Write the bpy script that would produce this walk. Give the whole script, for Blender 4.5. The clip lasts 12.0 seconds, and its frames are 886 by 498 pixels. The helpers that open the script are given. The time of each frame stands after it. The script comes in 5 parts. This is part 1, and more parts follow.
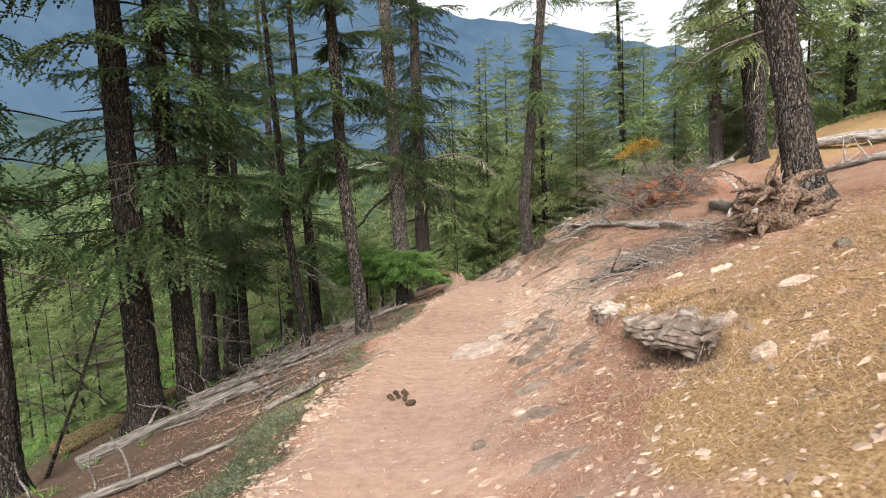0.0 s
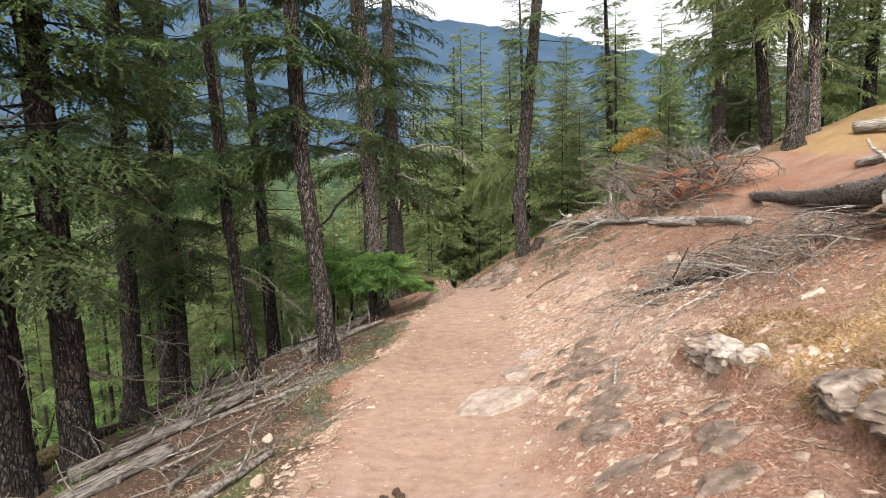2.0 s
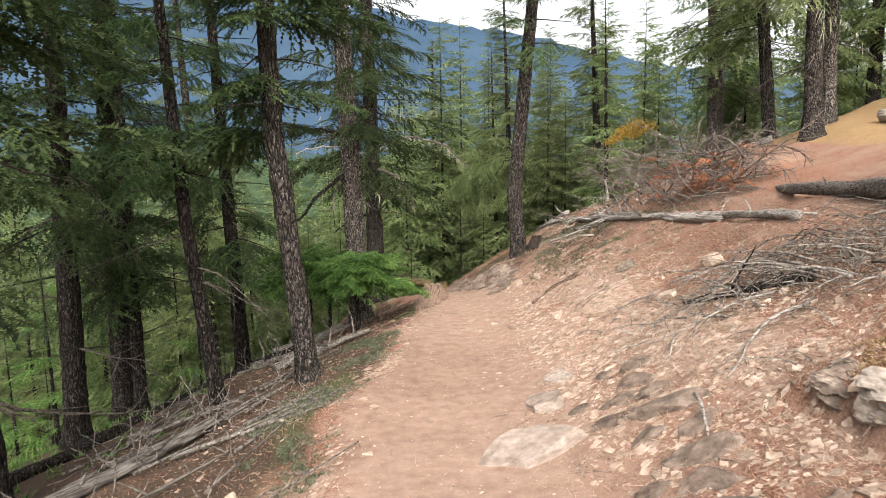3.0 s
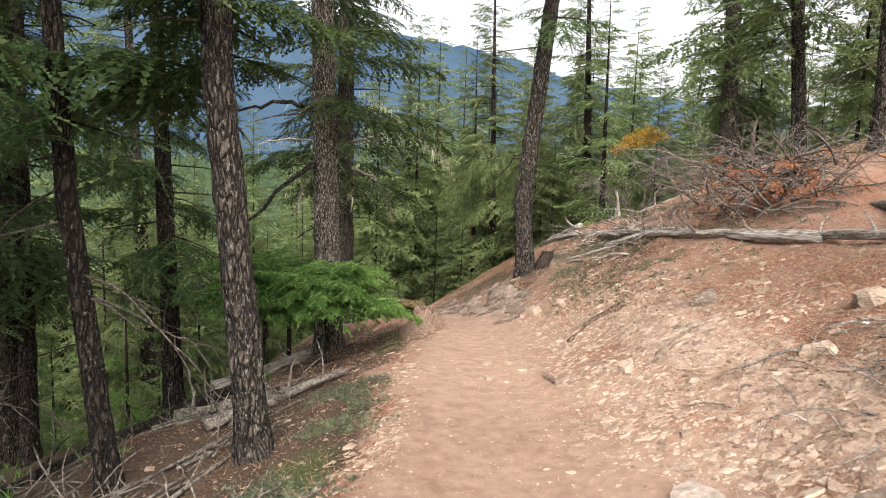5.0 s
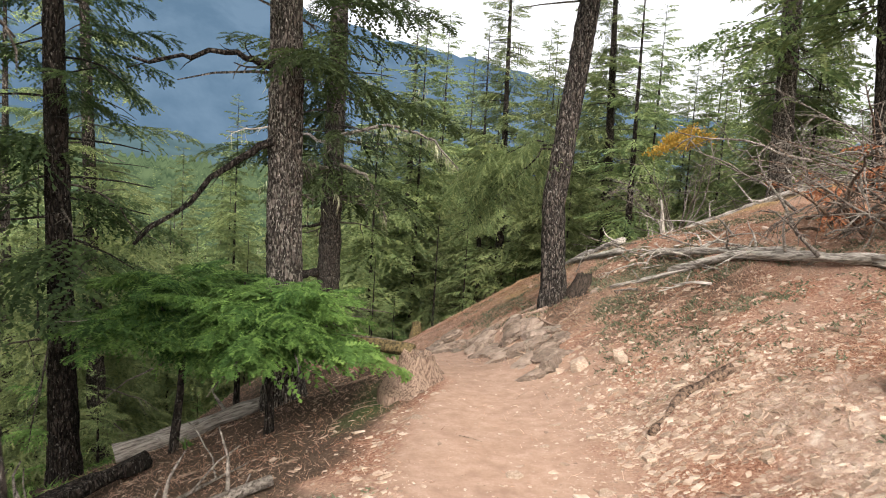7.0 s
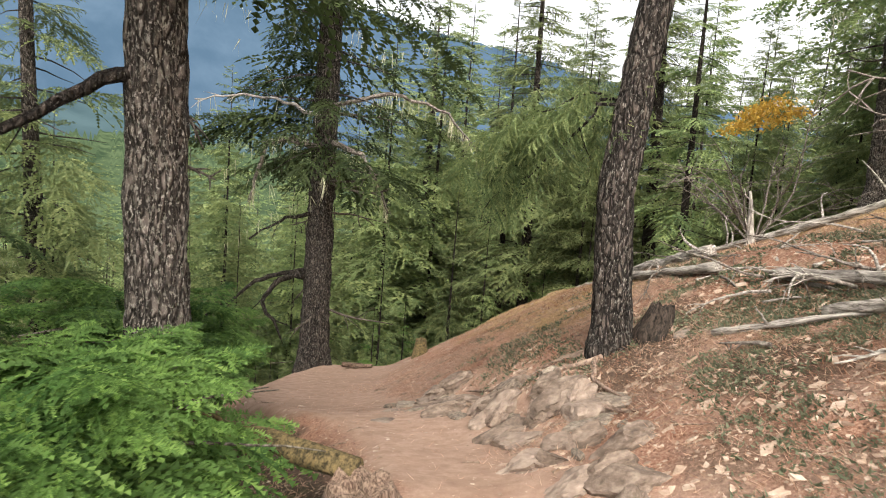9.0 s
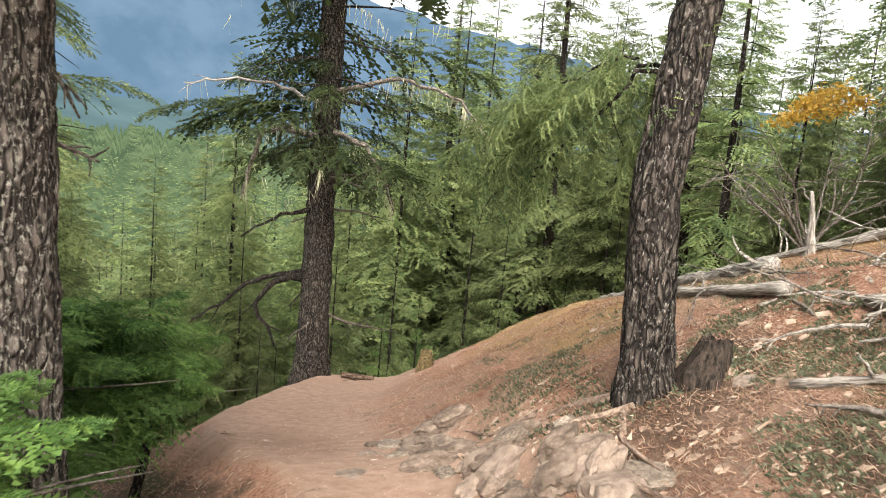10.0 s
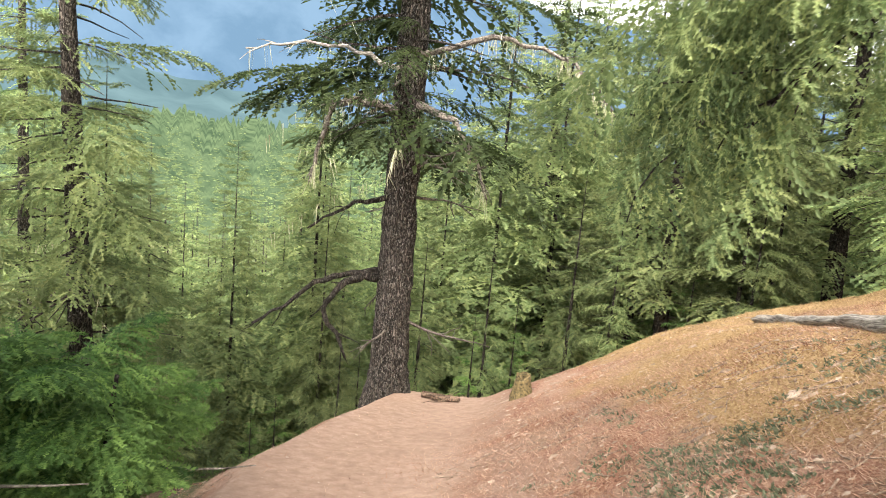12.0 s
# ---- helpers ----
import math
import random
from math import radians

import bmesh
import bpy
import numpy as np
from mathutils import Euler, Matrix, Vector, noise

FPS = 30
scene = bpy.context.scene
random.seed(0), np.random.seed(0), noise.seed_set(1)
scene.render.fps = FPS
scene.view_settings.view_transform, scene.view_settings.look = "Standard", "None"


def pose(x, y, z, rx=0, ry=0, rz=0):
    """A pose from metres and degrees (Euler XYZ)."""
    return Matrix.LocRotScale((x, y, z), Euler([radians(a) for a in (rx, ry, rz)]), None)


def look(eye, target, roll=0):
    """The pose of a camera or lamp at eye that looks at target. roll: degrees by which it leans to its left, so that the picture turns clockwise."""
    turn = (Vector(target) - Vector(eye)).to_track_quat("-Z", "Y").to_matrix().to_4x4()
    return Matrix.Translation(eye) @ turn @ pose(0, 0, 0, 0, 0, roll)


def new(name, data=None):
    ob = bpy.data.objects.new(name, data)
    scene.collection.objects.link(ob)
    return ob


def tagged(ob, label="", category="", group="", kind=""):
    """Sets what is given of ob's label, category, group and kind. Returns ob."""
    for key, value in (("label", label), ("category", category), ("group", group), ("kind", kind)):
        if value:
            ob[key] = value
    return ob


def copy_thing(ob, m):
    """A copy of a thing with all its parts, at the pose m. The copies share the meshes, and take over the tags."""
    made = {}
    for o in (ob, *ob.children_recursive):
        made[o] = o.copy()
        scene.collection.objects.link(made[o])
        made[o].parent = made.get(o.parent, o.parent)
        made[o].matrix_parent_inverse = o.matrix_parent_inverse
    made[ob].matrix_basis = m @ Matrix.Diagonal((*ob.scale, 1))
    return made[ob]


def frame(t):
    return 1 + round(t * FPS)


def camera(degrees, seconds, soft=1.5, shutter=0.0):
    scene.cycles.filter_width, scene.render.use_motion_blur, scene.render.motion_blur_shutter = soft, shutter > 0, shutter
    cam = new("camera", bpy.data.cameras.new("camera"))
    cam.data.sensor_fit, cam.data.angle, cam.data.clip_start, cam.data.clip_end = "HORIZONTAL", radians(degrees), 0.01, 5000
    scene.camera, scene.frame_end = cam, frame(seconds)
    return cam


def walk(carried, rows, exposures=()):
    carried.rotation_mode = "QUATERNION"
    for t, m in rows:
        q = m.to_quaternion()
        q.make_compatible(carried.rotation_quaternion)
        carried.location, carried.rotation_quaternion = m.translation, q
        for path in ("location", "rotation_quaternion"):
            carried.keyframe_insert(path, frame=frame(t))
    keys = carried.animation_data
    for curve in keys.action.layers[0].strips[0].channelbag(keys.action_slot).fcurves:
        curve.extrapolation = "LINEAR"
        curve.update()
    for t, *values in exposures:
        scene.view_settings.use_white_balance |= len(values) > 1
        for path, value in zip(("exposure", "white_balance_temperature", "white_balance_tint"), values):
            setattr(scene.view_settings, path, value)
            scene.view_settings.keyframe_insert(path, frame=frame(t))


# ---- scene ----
cam = camera(68.8, 12.0, soft=0.95, shutter=0.2)
PATH = [
    (0, (0.164, 0.078, 1.328), (0.135, 2.059, 1.05), -1.8),
    (0.5, (0.08, 0.69, 1.25), (0.076, 2.671, 0.971), -1.5),
    (1, (0.012, 1.284, 1.176), (0.032, 3.264, 0.896), -1.4),
    (1.5, (-0.081, 1.907, 1.085), (-0.034, 3.887, 0.811), -1.5),
    (2, (-0.168, 2.537, 1.005), (-0.095, 4.516, 0.728), -1.4),
    (2.5, (-0.311, 3.184, 0.912), (-0.201, 5.161, 0.631), -1.4),
    (3, (-0.409, 3.802, 0.822), (-0.254, 5.777, 0.543), -1.1),
    (3.2, (-0.459, 4.054, 0.813), (-0.279, 6.027, 0.535), -1.0),
    (4.8, (-0.695, 5.943, 0.508), (-0.428, 7.91, 0.262), 1.8),
    (5, (-0.696, 6.192, 0.487), (-0.422, 8.159, 0.251), 2.0),
    (5.5, (-0.669, 6.823, 0.461), (-0.391, 8.793, 0.252), 2.3),
    (6, (-0.598, 7.448, 0.41), (-0.323, 9.419, 0.214), 2.9),
    (6.5, (-0.468, 8.099, 0.329), (-0.195, 10.071, 0.138), 3.4),
    (6.7, (-0.426, 8.366, 0.29), (-0.152, 10.338, 0.094), 3.6),
    (8.3, (0.081, 10.666, 0.226), (0.306, 12.641, -0.001), 4.5),
    (8.5, (0.143, 10.946, 0.206), (0.356, 12.922, -0.023), 4.4),
    (9, (0.252, 11.606, 0.147), (0.444, 13.583, -0.094), 4.7),
    (9.5, (0.444, 12.205, 0.122), (0.604, 14.183, -0.122), 5.1),
    (10, (0.598, 12.758, 0.103), (0.716, 14.738, -0.152), 5.4),
    (10.5, (0.728, 13.313, 0.056), (0.798, 15.295, -0.201), 5.7),
    (11, (0.743, 13.819, 0.028), (0.748, 15.8, -0.247), 5.8),
    (11.5, (0.689, 14.303, 0.002), (0.593, 16.278, -0.297), 5.7),
    (12, (0.677, 14.781, -0.063), (0.488, 16.748, -0.375), 5.3),
]
walk(cam, [(t, look(eye, target, roll)) for t, eye, target, roll in PATH], [(0.0, 1.36, 6600, 10), (5.5, 1.42, 6700, 10), (8.5, 1.52, 6850, 9), (10.5, 1.98, 6850, 8), (12.0, 2.38, 6850, 8)])

# ---- world and light ----
world = bpy.data.worlds.new("sky")
scene.world = world
world.use_nodes = True
wn = world.node_tree
wn.nodes.clear()
sky = wn.nodes.new("ShaderNodeTexSky")
sky.sky_type = 'NISHITA'
sky.sun_disc = False
sky.sun_elevation = radians(44)
sky.sun_rotation = radians(184)
sky.air_density, sky.dust_density = 1.0, 6.0
grey = wn.nodes.new("ShaderNodeHueSaturation")
grey.inputs["Saturation"].default_value = 0.22
back = wn.nodes.new("ShaderNodeBackground")
back.inputs["Strength"].default_value = 0.15
wout = wn.nodes.new("ShaderNodeOutputWorld")
wn.links.new(sky.outputs[0], grey.inputs["Color"])
wn.links.new(grey.outputs[0], back.inputs["Color"])
wn.links.new(back.outputs[0], wout.inputs["Surface"])
sun = new("sun", bpy.data.lights.new("sun", 'SUN'))
sun.data.energy, sun.data.angle, sun.data.color = 1.4, radians(40), (1.0, 0.96, 0.9)
sun.matrix_world = look((0, 0, 29), (2.0, 27.0, 0))

# ---- numeric helpers ----


def hash3(ix, iy, iz):
    h = (ix * 374761393 + iy * 668265263 + iz * 2147483647) & 0xFFFFFFFF
    h = ((h ^ (h >> 13)) * 1274126177) & 0xFFFFFFFF
    return ((h ^ (h >> 16)) & 0xFFFF) / 65535.0


def vnoise(x, y, z=0.0):
    """Smooth value noise, -1 to 1, on arrays."""
    x, y, z = np.broadcast_arrays(np.asarray(x, float), np.asarray(y, float), np.asarray(z, float))
    ix, iy, iz = [np.floor(a).astype(np.int64) for a in (x, y, z)]
    fx, fy, fz = x - ix, y - iy, z - iz
    fx, fy, fz = [f * f * (3 - 2 * f) for f in (fx, fy, fz)]
    v = 0
    for a in (0, 1):
        for b in (0, 1):
            for c in (0, 1):
                w = (fx if a else 1 - fx) * (fy if b else 1 - fy) * (fz if c else 1 - fz)
                v = v + w * hash3(ix + a, iy + b, iz + c)
    return 2 * v - 1


def sstep(a, b, x):
    t = np.clip((np.asarray(x, float) - a) / (b - a), 0, 1)
    return t * t * (3 - 2 * t)


# ---- the lie of the land ----


def trail_mid(y):
    return np.interp(y, [-8, 0, 3.5, 6, 8.8, 11, 13, 14.2, 16.0, 17.2, 18.8, 20, 23, 28], [0.0, -0.2, -0.33, -0.15, 0.08, 0.37, 0.7, 0.9, 0.75, 0.25, -0.35, -0.45, -0.15, 0.2])


def trail_half(y):
    return np.interp(y, [0, 3.5, 6, 8.8, 11, 13, 14.2, 16.0, 17.2, 18.8, 20, 24], [0.55, 0.55, 0.75, 0.8, 0.65, 0.7, 0.45, 0.45, 0.65, 0.86, 0.92, 0.82])


def ground(x, y):
    x = np.asarray(x, float); y = np.asarray(y, float)
    c = np.interp(y, [-8, 0, 3.5, 6, 8.8, 11, 13, 14.2, 16.0, 17.2, 18.8, 20, 23, 28], [0.0, -0.2, -0.33, -0.15, 0.08, 0.37, 0.7, 0.9, 0.75, 0.25, -0.35, -0.45, -0.15, 0.2])
    h = np.interp(y, [0, 3.5, 6, 8.8, 11, 13, 14.2, 16.0, 17.2, 18.8, 20, 24], [0.55, 0.55, 0.75, 0.8, 0.65, 0.7, 0.45, 0.45, 0.65, 0.86, 0.92, 0.82])
    z = np.interp(y, [-8, 0, 3.2, 6.2, 8.1, 11, 14.8, 17, 18.8, 22, 24.7, 30, 45, 60, 120], [0.9, -0.07, -0.48, -0.9, -1.07, -1.25, -1.5, -2.0, -2.6, -3.35, -4.0, -6.2, -11.5, -15, -22])
    d = x - c
    r = d - h * 0.85
    r = np.where(np.abs(d) < 30, 0.5 * (r + np.sqrt(r * r + 0.06)), np.maximum(r, 0)); l = np.maximum(-d - h * 0.9, 0)
    s = np.interp(y, [0, 5, 7, 9, 12, 14, 16.5, 19, 23, 30], [0.46, 0.48, 0.52, 0.46, 0.42, 0.5, 0.66, 0.64, 0.58, 0.55])
    up = s * np.minimum(r, 2.5) + 0.33 * np.clip(r - 2.5, 0, 7) + 0.12 * np.clip(r - 9.5, 0, 12) - 0.15 * np.maximum(r - 22, 0)
    down = np.interp(y, [12, 16, 18], [0.27, 0.4, 0.75]) * np.minimum(l, 2.5) + 0.37 * np.clip(l - 2.5, 0, 7) + 0.22 * np.maximum(l - 9.5, 0)
    return np.maximum(z + up - down, -24 + 0.02 * (z + up - down))


def ledge_low(y):
    return 1.7 - 0.14 * (y - 3.8) + 0.05 * np.sin(y * 5.0)


def ledge_high(y):
    return 1.62 - 0.03 * (y - 5.8) + 0.04 * np.sin(y * 7.0)


def relief(x, y):
    """Small bumps on the ground: less on the trodden trail."""
    d = x - trail_mid(y)
    h = trail_half(y)
    off = sstep(h * 0.75, h * 1.3, np.abs(d))
    near = 1 - sstep(25, 45, np.hypot(x, y - 12))
    n = 0.05 * vnoise(x * 0.9, y * 0.9, 3.1) + 0.035 * vnoise(x * 2.3, y * 2.3, 7.7) + 0.016 * vnoise(x * 6.1, y * 6.1, 1.3) * near * off
    rough = 0.012 * vnoise(x * 13, y * 13, 5.5) * near
    bank = np.exp(-((y - 16.6) / 1.6) ** 2) * np.exp(-((d - 0.95) / 0.35) ** 2)
    ledges = 0.2 * bank * (np.floor(4 * vnoise(x * 2.6, y * 1.6, 9.0)) / 4)
    e1, e2 = ledge_low(y), ledge_high(y)
    w1, w2 = np.exp(-((y - 4.52) / 0.8) ** 8), np.exp(-((y - 6.3) / 0.56) ** 8)
    step = 0.17 * w1 * sstep(e1, e1 + 0.06, x) * (1 - sstep(e1 + 0.1, e1 + 1.4, x)) + 0.15 * w2 * sstep(e2, e2 + 0.06, x) * (1 - sstep(e2 + 0.1, e2 + 1.2, x))
    hollow = step - 0.13 * np.exp(-((x - e1 + 0.02) / 0.2) ** 2 - ((y - 4.2) / 0.42) ** 2) - 0.05 * np.exp(-((x - e2 + 0.05) / 0.2) ** 2 - ((y - 6.2) / 0.5) ** 2)
    rut = -0.03 * np.exp(-(d / (h * 0.7)) ** 2)
    return n * (0.18 + 0.82 * off) + rough * (0.02 + 0.98 * off) + ledges + rut + hollow


def land(x, y):
    return ground(x, y) + relief(np.asarray(x, float), np.asarray(y, float))


def land1(x, y):
    return float(land(np.array([x]), np.array([y]))[0])


# ---- mesh helpers ----


def mesh(name, V, F, mat, smooth=False):
    V = np.asarray(V, dtype=np.float32)
    me = bpy.data.meshes.new(name)
    if isinstance(F, np.ndarray):
        k = F.shape[1]
        me.vertices.add(len(V))
        me.vertices.foreach_set("co", V.ravel())
        me.loops.add(F.size)
        me.loops.foreach_set("vertex_index", F.astype(np.int32).ravel())
        me.polygons.add(len(F))
        me.polygons.foreach_set("loop_start", np.arange(0, F.size, k, dtype=np.int32))
        me.update(calc_edges=True)
    else:
        me.from_pydata(V.tolist(), [], F)
    me.polygons.foreach_set("use_smooth", np.full(len(me.polygons), smooth))
    me.materials.append(mat)
    return me


def part(name, me, parent, label=""):
    ob = new(name, me)
    ob.parent = parent
    return tagged(ob, label)


def thing(name, at, label, category, group="", kind=""):
    ob = new(name)
    ob.location = at
    ob.empty_display_size = 0.2
    return tagged(ob, label, category, group, kind)


class Batch:
    """Gathers pieces of geometry for one mesh."""

    def __init__(self):
        self.V, self.F, self.n = [], [], 0

    def add(self, V, F):
        V = np.asarray(V, float)
        self.V.append(V)
        self.F.append(np.asarray(F) + self.n)
        self.n += len(V)

    def mesh(self, name, mat, smooth=False):
        return mesh(name, np.concatenate(self.V), np.concatenate(self.F), mat, smooth)


def tube(points, radii, seg=6, rough=0.0, seed=0.0, twist=0.0):
    """A closed tapering tube along points: vertices and quads."""
    P = np.asarray(points, float)
    R = np.broadcast_to(np.asarray(radii, float), (len(P),)).copy()
    T = np.gradient(P, axis=0)
    T /= np.linalg.norm(T, axis=1)[:, None] + 1e-9
    up = np.where(np.abs(T[:, 2:3]) > 0.8, np.array([[1.0, 0, 0]]), np.array([[0, 0, 1.0]]))
    if np.abs(T[0, 2]) > 0.8:
        up[:] = (1, 0, 0)
    else:
        up[:] = (0, 0, 1)
    A = np.cross(T, up)
    A /= np.linalg.norm(A, axis=1)[:, None] + 1e-9
    B = np.cross(T, A)
    a = np.linspace(0, 2 * math.pi, seg, endpoint=False)[None, :] + twist * np.arange(len(P))[:, None]
    L = np.concatenate([[0], np.cumsum(np.linalg.norm(np.diff(P, axis=0), axis=1))])
    r = R[:, None] * np.ones((1, seg))
    if rough:
        r = r * (1 + rough * vnoise(np.cos(a) * 1.6 + seed, np.sin(a) * 1.6, L[:, None] / (R.max() * 2.5 + 1e-6)))
    V = P[:, None, :] + r[..., None] * (np.cos(a)[..., None] * A[:, None, :] + np.sin(a)[..., None] * B[:, None, :])
    n = len(P)
    i = np.arange(n - 1)[:, None] * seg
    j = np.arange(seg)[None, :]
    k = (j + 1) % seg
    F = np.stack([i + j, i + k, i + seg + k, i + seg + j], -1).reshape(-1, 4)
    V = np.concatenate([V.reshape(-1, 3), P[:1], P[-1:]])
    c0, c1 = n * seg, n * seg + 1
    j, k = np.arange(seg), (np.arange(seg) + 1) % seg
    caps = np.concatenate([np.stack([k, j, np.full(seg, c0), np.full(seg, c0)], -1), np.stack([(n - 1) * seg + j, (n - 1) * seg + k, np.full(seg, c1), np.full(seg, c1)], -1)])
    return V, F, caps


def add_tube(batch, points, radii, seg=6, rough=0.0, seed=0.0, twist=0.0):
    V, F, caps = tube(points, radii, seg, rough, seed, twist)
    tris = np.concatenate([F[:, [0, 1, 2]], F[:, [0, 2, 3]], caps[:, :3]])
    batch.add(V, tris)


def crooked(rng, start, direction, length, n=8, wander=0.12, sag=0.0):
    """A wandering line from start."""
    p, d = np.array(start, float), np.array(direction, float)
    d /= np.linalg.norm(d)
    out = [p.copy()]
    for _ in range(n - 1):
        d = d + rng.normal(0, wander, 3) + np.array([0, 0, -sag])
        d /= np.linalg.norm(d)
        p = p + d * length / (n - 1)
        out.append(p.copy())
    return np.array(out)


# ---- materials ----


def material(name, rough=0.8, spec=0.3):
    m = bpy.data.materials.new(name)
    m.use_nodes = True
    t = m.node_tree
    b = t.nodes["Principled BSDF"]
    b.inputs["Roughness"].default_value = rough
    b.inputs["Specular IOR Level"].default_value = spec
    return m, t, b


def node(t, kind, **values):
    n = t.nodes.new(kind)
    for k, v in values.items():
        n.inputs[k.replace("_", " ")].default_value = v
    return n


def ramp(t, fac, stops):
    n = t.nodes.new("ShaderNodeValToRGB")
    e = n.color_ramp.elements
    while len(e) < len(stops):
        e.new(0.5)
    for el, (p, c) in zip(e, stops):
        el.position = p
        el.color = (*c, 1) if len(c) == 3 else c
    t.links.new(fac, n.inputs[0])
    return n.outputs[0]


def mix(t, fac, a, b, mode='MIX'):
    n = t.nodes.new("ShaderNodeMix")
    n.data_type, n.blend_type = 'RGBA', mode
    for v, k in ((fac, 0), (a, 6), (b, 7)):
        if isinstance(v, (int, float)):
            n.inputs[k].default_value = v
        elif isinstance(v, tuple):
            n.inputs[k].default_value = (*v, 1)
        else:
            t.links.new(v, n.inputs[k])
    return n.outputs[2]


def coords(t, scale=(1, 1, 1), space="Object"):
    c = t.nodes.new("ShaderNodeTexCoord")
    m = t.nodes.new("ShaderNodeMapping")
    m.inputs["Scale"].default_value = scale
    t.links.new(c.outputs[space], m.inputs[0])
    return m.outputs[0]


def noise_fac(t, vec, scale, detail=4, rough=0.6):
    n = node(t, "ShaderNodeTexNoise", Scale=scale, Detail=detail, Roughness=rough)
    t.links.new(vec, n.inputs["Vector"])
    return n.outputs["Fac"]


def bump(t, b, height, strength, distance):
    n = node(t, "ShaderNodeBump", Strength=strength, Distance=distance)
    t.links.new(height, n.inputs["Height"])
    t.links.new(n.outputs[0], b.inputs["Normal"])


def bark_mat(name, dark, mid, light, patch=0.62):
    """Furrowed bark: dark furrows, plates and pale lichen flecks."""
    m, t, b = material(name, 0.95, 0.15)
    v = coords(t, (1, 1, 0.3))
    f = noise_fac(t, v, 26, 6, 0.7)
    flecks = noise_fac(t, coords(t, (1, 1, 0.45)), 62, 5, 0.7)
    big = noise_fac(t, coords(t), 2.2, 3)
    wob = node(t, "ShaderNodeVectorMath")
    wob.operation = 'MULTIPLY_ADD'
    wob.inputs[1].default_value = (0.11, 0.11, 0.08)
    nt = node(t, "ShaderNodeTexNoise", Scale=9.0, Detail=4.0)
    t.links.new(v, nt.inputs["Vector"])
    t.links.new(nt.outputs["Color"], wob.inputs[0])
    t.links.new(v, wob.inputs[2])
    vor = node(t, "ShaderNodeTexVoronoi", Scale=24.0)
    vor.feature = 'DISTANCE_TO_EDGE'
    t.links.new(wob.outputs[0], vor.inputs["Vector"])
    plate = ramp(t, vor.outputs["Distance"], [(0.02, (0, 0, 0)), (0.22, (1, 1, 1))])
    col = ramp(t, f, [(0.4, dark), (0.5, mid), (0.62, tuple(c * 1.7 for c in mid))])
    col = mix(t, plate, dark, col)
    col = mix(t, ramp(t, flecks, [(patch, (0, 0, 0)), (patch + 0.06, (0.9, 0.9, 0.9))]), col, light)
    col = mix(t, ramp(t, big, [(0.4, (0, 0, 0)), (0.75, (0.5, 0.5, 0.5))]), col, tuple(c * 0.6 for c in mid))
    t.links.new(col, b.inputs["Base Color"])
    hh = mix(t, 0.5, plate, f)
    bump(t, b, hh, 1.0, 0.05)
    return m


BARK = bark_mat("bark", (0.012, 0.01, 0.009), (0.07, 0.057, 0.049), (0.23, 0.212, 0.19), 0.56)
BARK_PALE = bark_mat("bark_pale", (0.022, 0.018, 0.016), (0.12, 0.1, 0.088), (0.36, 0.33, 0.29), 0.53)
BARK_DARK = bark_mat("bark_dark", (0.009, 0.007, 0.006), (0.042, 0.033, 0.028), (0.2, 0.185, 0.165), 0.58)


def dead_mat(name, a, c, scale=(6, 6, 6)):
    m, t, b = material(name, 0.9, 0.15)
    f = noise_fac(t, coords(t, scale), 6, 5, 0.7)
    t.links.new(ramp(t, f, [(0.38, a), (0.62, c)]), b.inputs["Base Color"])
    bump(t, b, f, 0.9, 0.02)
    return m


DEAD = dead_mat("dead_wood", (0.05, 0.04, 0.033), (0.24, 0.21, 0.185))
DEAD_DARK = dead_mat("dead_branch_bark", (0.03, 0.024, 0.02), (0.15, 0.128, 0.11))
SILVER = dead_mat("weathered_wood", (0.111, 0.0952, 0.0833), (0.425, 0.387, 0.348), (0.9, 9, 9))
TWIG = dead_mat("twig_bark", (0.1, 0.065, 0.048), (0.34, 0.26, 0.2))
WORN_ROOT = dead_mat("worn_root", (0.1, 0.068, 0.052), (0.3, 0.22, 0.175), (3, 8, 8))
LOG_BARK = dead_mat("grey_log_bark", (0.035, 0.028, 0.024), (0.25, 0.215, 0.19), (3, 8, 8))
GREY_WOOD = dead_mat("grey_rotten_wood", (0.035, 0.029, 0.025), (0.2, 0.178, 0.158), (0.9, 9, 9))
ROOT = dead_mat("root_wood", (0.018, 0.012, 0.009), (0.2, 0.135, 0.098))
RUST = dead_mat("red_dead_needles", (0.16, 0.05, 0.025), (0.4, 0.17, 0.08))
LICHEN = dead_mat("beard_lichen", (0.2, 0.2, 0.12), (0.46, 0.45, 0.32))
MOSS_BARK = dead_mat("mossy_bark", (0.03, 0.025, 0.014), (0.17, 0.125, 0.06))
DUNG = dead_mat("dung", (0.03, 0.02, 0.015), (0.11, 0.075, 0.05), (20, 20, 20))


